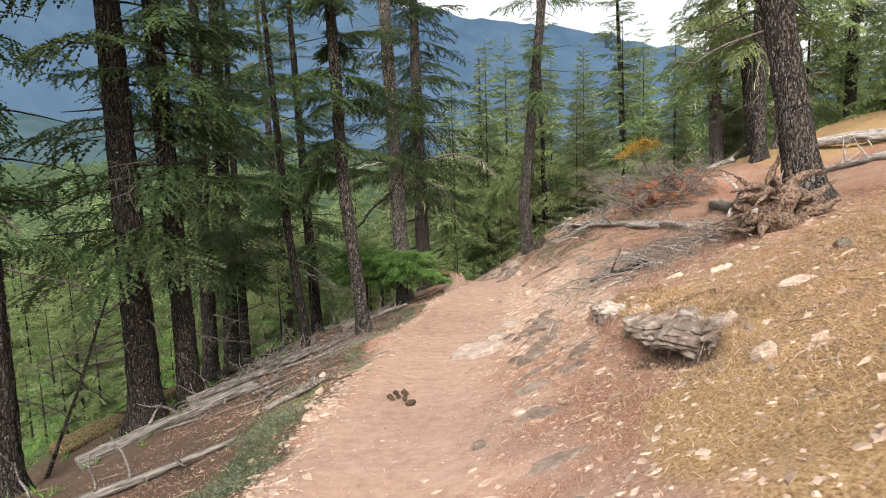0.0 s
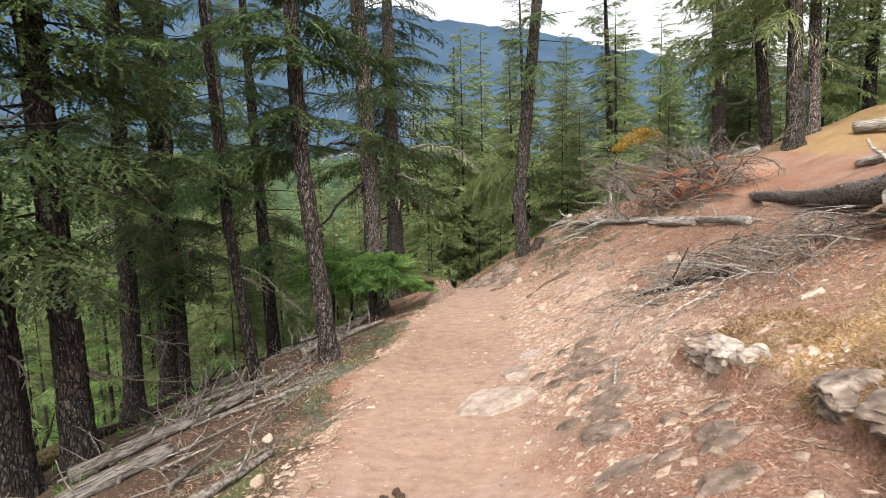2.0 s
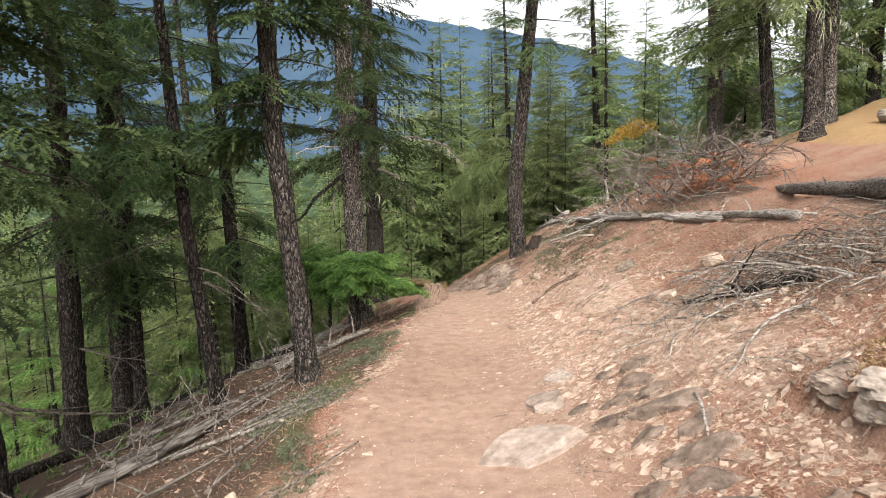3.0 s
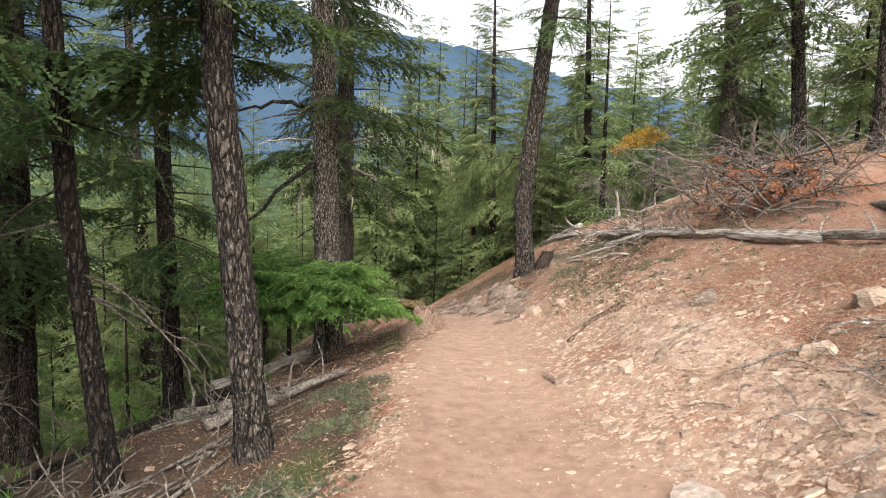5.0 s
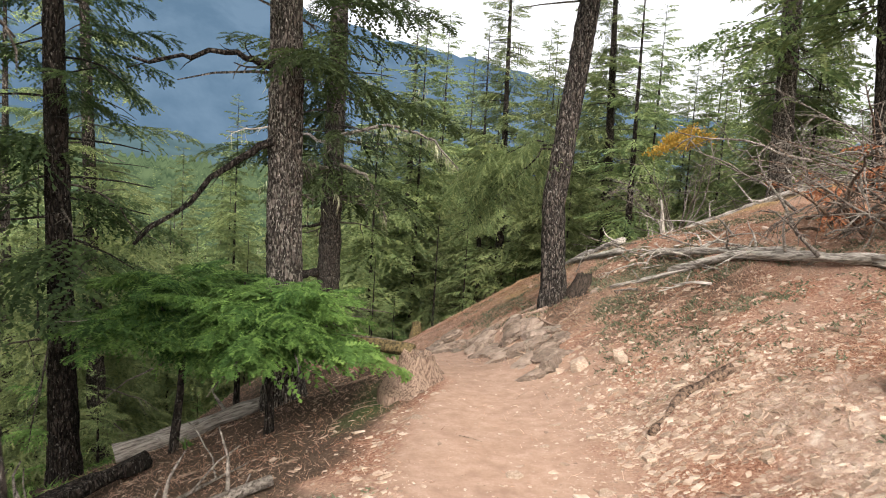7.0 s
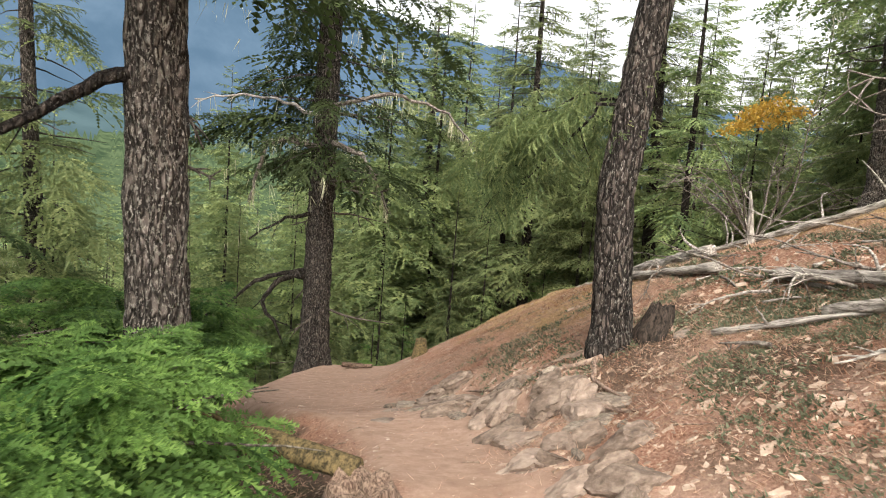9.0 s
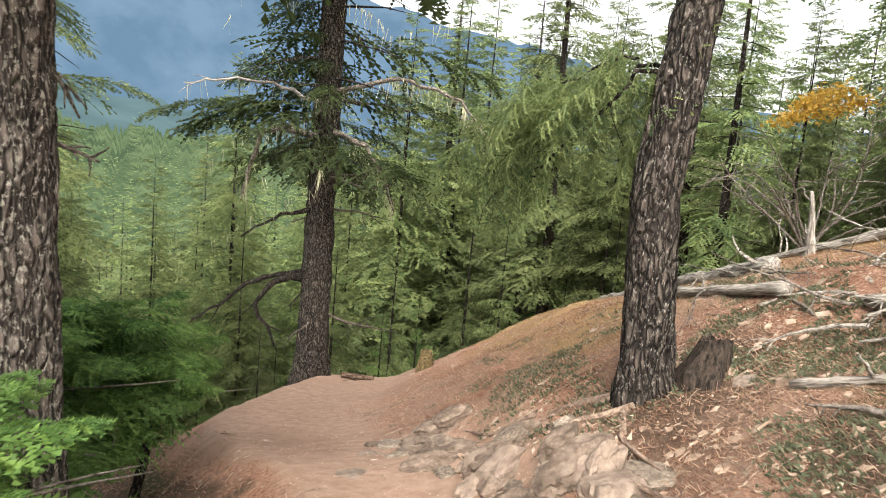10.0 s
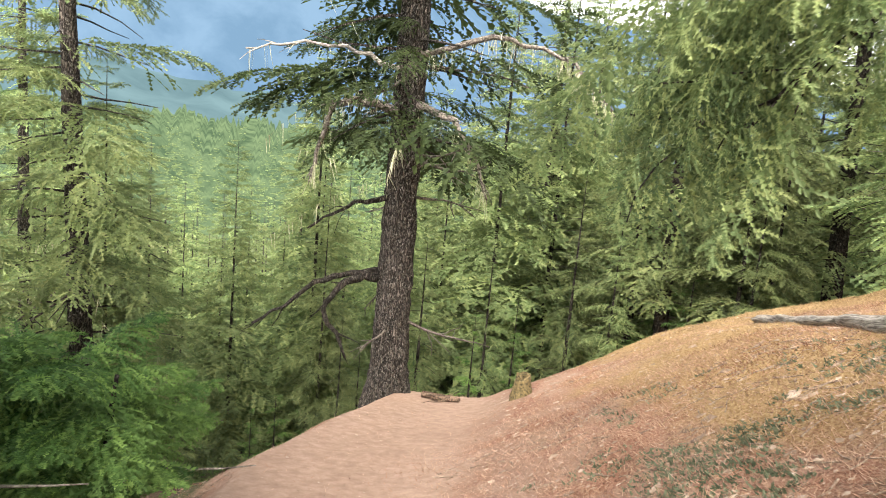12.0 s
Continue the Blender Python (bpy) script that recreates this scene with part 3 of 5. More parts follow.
def fir(x, y, radius, height, lean=(0, 0), crown0=3.0, reach=1.8, boughs=60, seed=1, bark=BARK, mats=NEEDLES, shapes=BOUGHS_MID, dead=8, bend=0.0, flare=1.35, label="tall fir with dark furrowed bark and drooping green boughs", lichen=0, sparse=0.3, dead_len=1.2, base=None, knee=1.2, fine=True):
    """A conifer: trunk with bark relief and root flare, a crown of boughs, dead lower branches."""
    rng = np.random.default_rng(seed)
    g = land1(x, y) if base is None else base
    tree = thing("fir_tree", (x, y, g), label, "tree", "forest firs")

    def axis(z):
        k = max(z - knee, 0)
        return np.array([lean[0] * z + bend * (k - max(z - knee - 6, 0)), lean[1] * z, z])

    zs = np.concatenate([np.arange(-0.4, min(7, height * 0.5), 0.045), np.linspace(min(7, height * 0.5), height, 14)])
    seg = 40
    if not fine:
        zs, seg = np.linspace(-0.4, height, 9), 8
    P = np.array([axis(z) for z in zs])
    R = radius * (1 - 0.93 * np.clip(zs, 0, height) / height) * (1 + (flare - 1) * np.exp(-np.clip(zs, 0, 9) / (radius * 1.3)))
    a = np.linspace(0, 2 * math.pi, seg, endpoint=False)
    ca, sa = np.cos(a)[None, :], np.sin(a)[None, :]
    zz = zs[:, None]
    k = 1 / max(radius, 0.08)
    q = 2.0 + 14 * radius
    ridge = 1 - 1.6 * np.abs(vnoise(ca * q + seed, sa * q, zz * 3.5 + seed))
    plates = np.floor(3 * vnoise(ca * q * 1.7 + seed, sa * q * 1.7, zz * 9)) / 3
    root = np.maximum(vnoise(ca * 1.4 + seed * 3.1, sa * 1.4), 0) * np.exp(-np.clip(zz, 0, 9) * k * 0.9) * 0.6
    r = R[:, None] * (1 + 0.14 * (ridge - 0.5) + 0.07 * plates + root)
    V = P[:, None, :] + r[..., None] * np.stack([ca + 0 * zz, sa + 0 * zz, 0 * ca + 0 * zz], -1)
    n = len(zs)
    i = np.arange(n - 1)[:, None] * seg
    j = np.arange(seg)[None, :]
    F = np.stack([i + j, i + (j + 1) % seg, i + seg + (j + 1) % seg, i + seg + j], -1).reshape(-1, 4)
    part("trunk", mesh("trunk", V.reshape(-1, 3), F, bark, True), tree)
    if boughs:
        part("crown", crown_mesh(rng, "crown", shapes, axis, crown0, height, reach, boughs, mats, sparse, far_up=fine and y < 20), tree)
        limbs = Batch()
        count = boughs // 2 if fine else 16
        for i in range(count):
            z = crown0 + (height - crown0) * (i + 0.5) / count
            yaw = rng.uniform(0, 2 * math.pi)
            add_tube(limbs, crooked(rng, axis(z), (math.cos(yaw), math.sin(yaw), -0.05), reach * 0.7 * (1 - 0.85 * z / height), 4, 0.08, 0.05), np.linspace(radius * 0.11, 0.006, 4), 3)
        tagged(part("branchwork", limbs.mesh("branchwork", bark), tree), kind="stuff")
    for i in range(dead):
        z = rng.uniform(0.9, max(crown0 + 1.5, 3.5))
        yaw = rng.uniform(0, 2 * math.pi)
        me = dead_branch_mesh(rng, axis(z), yaw, dead_len * rng.uniform(0.4, 1.2), radius * 0.09 + 0.004, DEAD_DARK, rng.uniform(-0.55, 0.1))
        part("dead_branch", me, tree)
    if lichen:
        b = Batch()
        pts = []
        for i in range(7):
            z = rng.uniform(crown0 - 0.5, crown0 + 3)
            yaw = rng.uniform(0, 2 * math.pi)
            pts.append(crooked(rng, axis(z), (math.cos(yaw), math.sin(yaw), -0.1), reach * 0.9, 6, 0.1, 0.08))
        tagged(part("lichen", lichen_mesh(rng, np.concatenate(pts), lichen, 0.35), tree), kind="stuff")
    return tree


# trees beside the trail, downhill side
LEFT = "fir on the slope below the trail with dark bark"
fir(-4.56, 6.44, 0.13, 15, (0.02, 0.01), 2.3, 1.8, 110, 3, BARK_DARK, dead=8, sparse=0, label=LEFT, shapes=BOUGHS_NEAR)
fir(-3.97, 8.28, 0.2, 19, (0.0, 0.0), 2.3, 2.0, 135, 4, BARK_DARK, dead=10, sparse=0, label=LEFT, shapes=BOUGHS_NEAR)
fir(-3.53, 8.66, 0.15, 17, (-0.012, 0.0), 2.4, 1.8, 120, 5, BARK_DARK, dead=10, sparse=0, label=LEFT, shapes=BOUGHS_NEAR)
fir(-4.72, 12.47, 0.15, 16, (0.03, 0.01), 2.2, 1.9, 125, 6, BARK_DARK, dead=10, sparse=0, label=LEFT, shapes=BOUGHS_NEAR)
fir(-5.38, 15.56, 0.2, 19, (0.02, 0.01), 2.4, 2.1, 150, 7, BARK_DARK, dead=10, sparse=0, label=LEFT, shapes=BOUGHS_NEAR)
fir(-4.77, 14.78, 0.11, 13, (0.01, 0.0), 2.0, 1.6, 100, 8, BARK_DARK, dead=8, sparse=0, label=LEFT, shapes=BOUGHS_NEAR)
fir(-2.35, 10.75, 0.08, 10, (-0.1, -0.02), 2.2, 1.1, 70, 9, BARK_DARK, dead=9, bend=0.06, knee=2.0, sparse=0, label="slender crooked fir with dark bark on the slope", shapes=BOUGHS_NEAR)
fir(-3.24, 15.71, 0.14, 13, (-0.028, 0.0), 2.3, 1.6, 110, 10, BARK_DARK, dead=9, sparse=0, label=LEFT, shapes=BOUGHS_NEAR)
fir(-1.36, 10.7, 0.115, 16, (-0.09, -0.005), 2.45, 1.4, 130, 11, BARK, dead=5, dead_len=0.5, bend=0.07, knee=2.6, shapes=BOUGHS_BUSH, sparse=0, label="fir with lichen-flecked dark bark beside the trail")
tree_f = fir(-1.03, 15.6, 0.19, 22, (-0.03, 0.0), 3.3, 1.7, 130, 12, BARK_PALE, dead=9, shapes=BOUGHS_NEAR, dead_len=0.5, sparse=0.1, label="thick fir with pale furrowed bark above a bush")
tree_e = fir(-0.95, 24.5, 0.29, 22, (-0.004, 0.0), 3.9, 2.9, 210, 13, BARK, shapes=BOUGHS_NEAR, dead=10, lichen=260, dead_len=1.6, label="thick old fir with broken limbs at the trail's edge", flare=1.2)
tree_m = fir(2.12, 16.45, 0.15, 17, (-0.1, -0.004), 3.4, 1.5, 60, 14, BARK, dead=0, bend=0.2, knee=1.15, shapes=BOUGHS_NEAR, label="leaning fir with lichen-flecked bark on the bank", flare=1.02)
fir(4.48, 7.95, 0.2, 18, (-0.157, 0.082), 2.8, 1.8, 90, 15, BARK, dead=10, lichen=260, flare=1.7, label="leaning fir with flared base above the uprooted log", shapes=BOUGHS_NEAR)
fir(9.54, 23.06, 0.25, 20, (-0.03, 0.02), 2.6, 2.6, 150, 16, BARK_PALE, NEEDLES_LIT, sparse=0.0, lichen=200, shapes=BOUGHS_FINE)
fir(7.33, 15.27, 0.15, 16, (-0.026, 0.016), 2.6, 2.2, 130, 17, BARK, NEEDLES_LIT, lichen=160, sparse=0.1, shapes=BOUGHS_NEAR)
fir(8.22, 16.12, 0.13, 15, (-0.02, 0.014), 2.6, 2.2, 140, 18, BARK_PALE, NEEDLES_LIT, lichen=120, sparse=0.0, shapes=BOUGHS_FINE)
fir(9.19, 19.64, 0.16, 16, (-0.08, 0.05), 2.6, 2.3, 130, 19, BARK, NEEDLES_LIT, sparse=0, shapes=BOUGHS_FINE)
fir(12.5, 20.5, 0.18, 17, (0.0, 0.0), 2.4, 2.4, 130, 31, BARK, NEEDLES_LIT, sparse=0, shapes=BOUGHS_FINE)
fir(13.5, 16.5, 0.2, 18, (0.0, 0.0), 2.6, 2.4, 130, 32, BARK, NEEDLES_LIT, sparse=0, shapes=BOUGHS_FINE)
fir(11.5, 12.5, 0.17, 16, (0.0, 0.0), 2.6, 2.4, 120, 33, BARK, NEEDLES_LIT, sparse=0, shapes=BOUGHS_FINE)
fir(-6.33, 24.95, 0.22, 18, (-0.03, -0.02), 2.8, 2.9, 150, 20, BARK, NEEDLES_LIT, dead=12, lichen=200, dead_len=1.8, shapes=BOUGHS_NEAR)
fir(-9.88, 27.89, 0.19, 17, (0, 0), 2.4, 2.3, 140, 21, BARK, NEEDLES_LIT)
fir(2.15, 41.45, 0.35, 17, (0, 0), 2.0, 3.0, 190, 22, BARK, mats=NEEDLES_LIT)
fir(4.72, 30.82, 0.17, 14, (-0.03, 0.0), 1.6, 2.4, 170, 23, BARK_DARK, mats=NEEDLES_LIT)
fir(4.53, 33.76, 0.13, 12, (-0.02, 0.0), 1.2, 2.3, 160, 24, BARK_DARK, mats=NEEDLES_LIT)
fir(8.55, 30.82, 0.22, 15, (-0.05, 0.0), 1.2, 2.6, 180, 25, BARK_DARK, NEEDLES_LIT)
fir(7.0, 25.6, 0.1, 8, (-0.02, 0.0), 0.6, 1.6, 110, 26, BARK_DARK, dead=2, mats=NEEDLES_LIT, label="young fir behind the crest of the slope")


def limb(tree, name, points, r0, r1, mat=BARK_DARK, seed=0, twigs=4, beard=0, label=""):
    """A limb of a tree through world points, with side twigs and hanging lichen."""
    rng = np.random.default_rng(seed)
    P = np.array(points, float)
    u = np.linspace(0, len(P) - 1, 14)
    Q = np.stack([np.interp(u, np.arange(len(P)), P[:, k]) for k in range(3)], -1) + rng.normal(0, 0.02, (14, 3))
    Q -= np.array(tree.location)
    b = Batch()
    add_tube(b, Q, np.linspace(r0, r1, 14), 7, 0.25, seed)
    for _ in range(twigs):
        i = rng.integers(4, 13)
        q = crooked(rng, Q[i], Q[i] - Q[i - 2] + rng.normal(0, 0.12, 3), rng.uniform(0.15, 0.5), 5, 0.2, 0.1)
        add_tube(b, q, np.linspace(r1 * 0.8, 0.003, 5), 4)
    ob = part(name, b.mesh(name, mat, True), tree, label)
    if beard:
        tagged(part("lichen", lichen_mesh(rng, Q, beard, 0.45), ob), kind="stuff")
    return ob


limb(tree_f, "dead_limb", [(-1.1, 15.55, 0.55), (-1.35, 15.4, 0.5), (-1.75, 15.15, 0.1), (-2.3, 14.8, -0.45)], 0.05, 0.015, BARK_DARK, 1)
limb(tree_f, "dead_limb", [(-1.1, 15.55, 1.25), (-1.6, 15.3, 1.35), (-2.4, 15.0, 1.15)], 0.045, 0.012, BARK_DARK, 2)
limb(tree_e, "dead_limb", [(-1.0, 24.4, 0.95), (-1.8, 24.2, 1.2), (-2.6, 24.1, 1.25), (-3.3, 24.0, 1.05)], 0.04, 0.012, SILVER, 4, 5, 20, "bare pale broken limb")
limb(tree_e, "dead_limb", [(-1.0, 24.4, 0.35), (-1.6, 24.1, 0.5), (-2.0, 24.0, 0.4), (-2.15, 24.0, -0.3), (-2.2, 24.0, -0.7)], 0.075, 0.02, DEAD, 5, 6, 130, "thick crooked limb with hanging lichen")
limb(tree_e, "dead_limb", [(-0.9, 24.4, 0.5), (-0.3, 24.1, 0.35), (0.1, 24.0, -0.1), (0.35, 24.0, -0.8)], 0.07, 0.015, DEAD, 6, 6, 150, "thick crooked limb with hanging lichen")
limb(tree_e, "dead_limb", [(-0.9, 24.4, 1.2), (0.3, 24.0, 1.5), (1.3, 23.8, 1.25), (1.9, 23.7, 0.6)], 0.05, 0.012, DEAD, 7, 7, 160)
limb(tree_e, "dead_limb", [(-1.2, 24.4, -2.1), (-1.6, 24.1, -2.15), (-1.95, 24.0, -2.6), (-1.5, 23.9, -3.3)], 0.08, 0.02, BARK_DARK, 8, 5)
limb(tree_e, "dead_limb", [(-1.2, 24.4, -2.0), (-2.0, 24.0, -2.2), (-2.9, 23.7, -2.9)], 0.06, 0.015, BARK_DARK, 9, 8)
limb(tree_e, "dead_limb", [(-1.1, 24.4, -0.9), (-1.5, 24.1, -0.95), (-2.2, 23.9, -1.4)], 0.05, 0.012, BARK_DARK, 10, 6)
limb(tree_m, "live_limb", [(2.05, 16.45, 0.7), (1.85, 16.5, 0.75), (1.62, 16.7, 0.4), (1.4, 16.9, 0.1), (1.05, 17.1, 0.1)], 0.016, 0.004, BARK_DARK, 11, 8)
limb(tree_m, "live_limb", [(2.1, 16.5, 0.75), (1.8, 16.75, 0.85), (1.3, 17.1, 0.6)], 0.016, 0.004, BARK_DARK, 12, 6)

rm = np.random.default_rng(31)
hang = Batch()
mbase = np.array(tree_m.location)
for i in range(66):
    p = np.array([2.0, 16.55, 0.95]) + (np.array([1.25, 17.05, 0.5]) - np.array([2.0, 16.55, 0.95])) * rm.random() + rm.normal(0, 0.12, 3)
    if i >= 40:
        p = np.array([2.0, 16.6, 0.75]) + np.array([-0.95, 0.4, -0.5]) * rm.random() + rm.normal(0, 0.1, 3)
    place_bough(hang, BOUGHS_NEAR[rm.integers(5)], p - mbase, math.radians(rm.uniform(95, 215)), math.radians(rm.uniform(-75, -25) - 12 * (i >= 40)), rm.uniform(0.35, 0.7), rm.uniform(-0.4, 0.4))
part("hanging_crown", hang.mesh("hanging_crown", NEEDLES_LIT), tree_m, "drooping green boughs")

# forest beyond: shared meshes, each tree an object of its own
rf = np.random.default_rng(77)
STOCK, FAR = [], []
KINDS = [(11, 0.13, 0.6, 2.5, 230, NEEDLES_LIT), (14, 0.16, 1.6, 2.8, 260, NEEDLES_LIT), (8, 0.09, 0.3, 2.1, 190, NEEDLES_LIT), (15, 0.17, 2.5, 2.6, 250, NEEDLES_LIT), (13, 0.14, 1.0, 2.7, 250, NEEDLES_LIT)]


def stock(i, k, shapes, n):
    hgt, rad, c0, rch, nb, mt = KINDS[i]
    return fir(-34 - 6 * i, 70 + 8 * k, rad * 0.6, hgt, (0, 0), c0, rch, int(nb * n), 100 + i + 10 * k, BARK_DARK, mt, shapes, 4 * (k == 0), label="green fir in the forest below the trail", sparse=0.0, fine=False)


STOCK = [stock(i, 0, BOUGHS_FAR, 0.95) for i in range(5)]
FINE = [stock(i, 2, BOUGHS_FINE, 0.75) for i in range(5)]
PLAIN = [stock(i, 1, BOUGHS_COARSE, 0.8) for i in range(5)]
spots = []
tries = 0
while len(spots) < 400 and tries < 14000:
    tries += 1
    py = 14 + 106 * rf.random() ** 1.35
    px = rf.uniform(-1, 1) * (9 + py * 0.8)
    dx = px - float(trail_mid(py))
    if py < 27.5 and -6.5 < dx < 10.5:
        continue
    if py < 36 and -4.5 < dx < 5.5:
        continue
    if px > 6 and rf.random() < 0.4:
        continue
    if any((px - a) ** 2 + (py - b) ** 2 < 4.5 + py * 0.12 for a, b in spots):
        continue
    spots.append((px, py))
spots += [(6.6, 29.5), (9.6, 27.6), (10.9, 25.6), (12.6, 28.5), (14.6, 24.0), (15.5, 20.5), (17.5, 24.5), (18.5, 30.0), (13.2, 32.0), (16.5, 28.0), (-3.9, 31.0), (2.4, 39.0), (-6.4, 31.0), (0.2, 43.5), (-7.6, 29.0), (-5.4, 35.6), (3.9, 43.0), (-9.2, 31.5), (-3.6, 40.0)]


def tree_line(x, y):
    """Height of the forest's top above the datum, by bearing: low over the valley, tall uphill."""
    d = math.hypot(x, y - 10)
    return 0.2 + d * math.tan(radians(float(np.interp(math.degrees(math.atan2(x, y - 10)), [-60, -25, -8, 0, 6, 11, 18, 40], [1.5, 2.0, 5.0, 11.5, 14.0, 11.5, 15.0, 16.0]))))


spots.sort(key=lambda p: math.hypot(p[0], p[1] - 10))
for n, (px, py) in enumerate(spots[:170]):
    pick = rf.integers(5)
    k = min(max((tree_line(px, py) - land1(px, py)) * rf.uniform(0.68, 1.08) / KINDS[pick][0], 0.5), 1.5)
    copy_thing((FINE if n < 34 else STOCK if n < 80 else PLAIN)[pick], pose(px, py, land1(px, py) - 0.1, 0, 0, rf.uniform(0, 360)) @ Matrix.Diagonal((k, k, k, 1)))
woods, stems = Batch(), Batch()
for px, py in spots[170:]:
    g = land1(px, py)
    hgt, c0, rch = min(max((tree_line(px, py) - g) * rf.uniform(0.7, 1.08), 8), 24), 0.4, rf.uniform(2.0, 2.8)
    add_tube(stems, [(px, py, g - 0.3), (px, py, g + hgt * 0.6)], [0.12, 0.03], 5)
    for i in range(64):
        u = (i + rf.random()) / 64
        place_bough(woods, BOUGHS_DIST[rf.integers(5)], (px, py, g + c0 + (hgt - c0) * u), rf.uniform(0, 6.28), rf.uniform(-0.35, 0.2) + 0.5 * u, rch * (1 - 0.88 * u) * rf.uniform(0.7, 1.15))
tagged(new("far_trunks", stems.mesh("far_trunks", BARK_DARK)), "dark fir trunks far down the slope", "woods", kind="stuff")
tagged(new("far_woods", woods.mesh("far_woods", NEEDLES_LIT)), "green fir forest far down the slope", "woods", kind="stuff")
# young firs just behind the crest


def young_fir(x, y, seed, height):
    o = fir(x, y, 0.06, height, (0, 0), 0.2, 1.45, 75, seed, BARK_DARK, NEEDLES_LIT, BOUGHS_FINE, 0, label="young light green fir behind the crest", sparse=0, fine=False)
    o.name = "young_fir"
    return tagged(o, category="tree", group="young firs")


YOUNG = [young_fir(2.6, 32.0, 231, 5.6), young_fir(7.2, 32.3, 232, 5.0), young_fir(-1.2, 30.3, 233, 4.4)]
for n, (px, py, k) in enumerate(((3.3, 29.8, 0.68), (5.9, 28.6, 0.72), (9.6, 28.0, 0.85), (0.4, 32.4, 0.85), (-3.0, 29.6, 0.7), (11.8, 25.9, 0.8))):
    copy_thing(YOUNG[n % 3], pose(px, py, land1(px, py) - 0.05, 0, 0, px * 77) @ Matrix.Diagonal((k, k, k, 1)))


# saplings on the slope below the trail
def sapling(x, y, seed, height):
    o = fir(x, y, 0.02 + 0.006 * height, height, (0, 0), 0.15, 0.75, 30, seed, BARK_DARK, NEEDLES_YOUNG if seed % 2 else NEEDLES_LIT, BOUGHS_MID, 0, label="small bright green fir sapling on the slope", sparse=0, fine=False)
    o.name = "fir_sapling"
    return tagged(o, category="sapling", group="saplings")


SAPLINGS = [sapling(-6.0 - i, 12 + 3 * i, 200 + i, 1.8 + 0.5 * i) for i in range(4)]
for _ in range(34):
    px, py = rf.uniform(-11, -4.2), rf.uniform(8.5, 26)
    if rf.random() < 0.45:
        px, py = rf.uniform(-5, 6), rf.uniform(27.5, 36)
    k = rf.uniform(0.6, 1.3)
    copy_thing(SAPLINGS[rf.integers(4)], pose(px, py, land1(px, py) - 0.05, 0, 0, rf.uniform(0, 360)) @ Matrix.Diagonal((k, k, k, 1)))

# ---- young fir bush beside the trail ----


def fir_bush(x, y, z, reach, count, seed, yaw=(0, 360), rise=0.9, shapes=BOUGHS_BUSH):
    rng = np.random.default_rng(seed)
    g = land1(x, y)
    bush = thing("fir_bush", (x, y, g), "low bright green young fir with spreading boughs", "bush")
    b, st = Batch(), Batch()
    add_tube(st, crooked(rng, (0, 0, -0.1), (0.05, 0, 1), z - g + rise, 8, 0.06), np.linspace(0.05, 0.01, 8), 7)
    part("stem", st.mesh("stem", BARK_DARK, True), bush)
    for i in range(count):
        u = rng.random()
        a = math.radians(rng.uniform(*yaw))
        place_bough(b, shapes[rng.integers(5)], (0, 0, z - g + rise * u), a, rng.uniform(-0.18, 0.22) + 0.25 * u, reach * (1 - 0.45 * u) * rng.uniform(0.75, 1.1), rng.uniform(-0.3, 0.3))
    part("crown", b.mesh("crown", NEEDLES_YOUNG), bush)
    for i in range(9):
        a = math.radians(rng.uniform(*yaw))
        t = Batch()
        add_tube(t, crooked(rng, (0, 0, z - g + rng.uniform(-0.3, rise * 0.6)), (math.cos(a), math.sin(a), 0.05), reach * 0.85, 7, 0.08, 0.03), np.linspace(0.014, 0.003, 7), 5)
        part("branch", t.mesh("branch", DEAD, True), bush)
    return bush


fir_bush(-1.0, 14.25, -1.2, 1.3, 38, 41, rise=0.45)
fir_bush(-1.9, 14.7, -1.2, 1.1, 34, 42, rise=0.5)
fir_bush(-1.75, 16.9, -1.7, 1.15, 34, 43, rise=0.7)
fir_bush(-1.35, 17.6, -1.95, 1.05, 40, 44, rise=0.75)

# ---- logs and dead wood ----


def log(points, r0, r1, mat, label, seed, stubs=4, seg=18, name="fallen_log", rough=0.45, category="log", sink=0.3, grounded=True, group=""):
    """A fallen log through plan points (x, y) on the ground, or world points."""
    rng = np.random.default_rng(seed)
    P = np.array([(p[0], p[1], land1(p[0], p[1]) + (p[2] if len(p) > 2 else 0)) for p in points]) if grounded else np.array(points, float)
    n = max(16, int(np.linalg.norm(P[-1] - P[0]) / 0.1))
    u = np.linspace(0, len(P) - 1, n)
    Q = np.stack([np.interp(u, np.arange(len(P)), P[:, k]) for k in range(3)], -1)
    R = np.linspace(r0, r1, n)
    Q[:, 2] += R * (1 - sink)
    Q += 0.25 * r0 * np.stack([vnoise(u * 3, seed), vnoise(u * 3, seed + 5), vnoise(u * 3, seed + 9) * 0.5], -1)
    mid = Q.mean(0)
    ob = thing(name, tuple(mid), label, category, group)
    b = Batch()
    turn = (Q[-1] - Q[0])
    turn = Vector(turn).to_track_quat('X', 'Z').to_matrix()
    add_tube(b, (Q - mid) @ np.array(turn), R, seg, rough, seed)
    part("bole", b.mesh("bole", mat, True), ob).matrix_basis = turn.to_4x4()
    for _ in range(stubs):
        i = rng.integers(2, n - 1)
        d = rng.normal(0, 1, 3) + (0, 0, 0.7)
        t = Batch()
        q = crooked(rng, Q[i] - mid, d, rng.uniform(0.12, 0.6), 6, 0.22)
        add_tube(t, q, np.linspace(R[i] * 0.3 + 0.004, 0.004, 6), 6)
        part("branch_stub", t.mesh("branch_stub", mat, True), ob)
    return ob


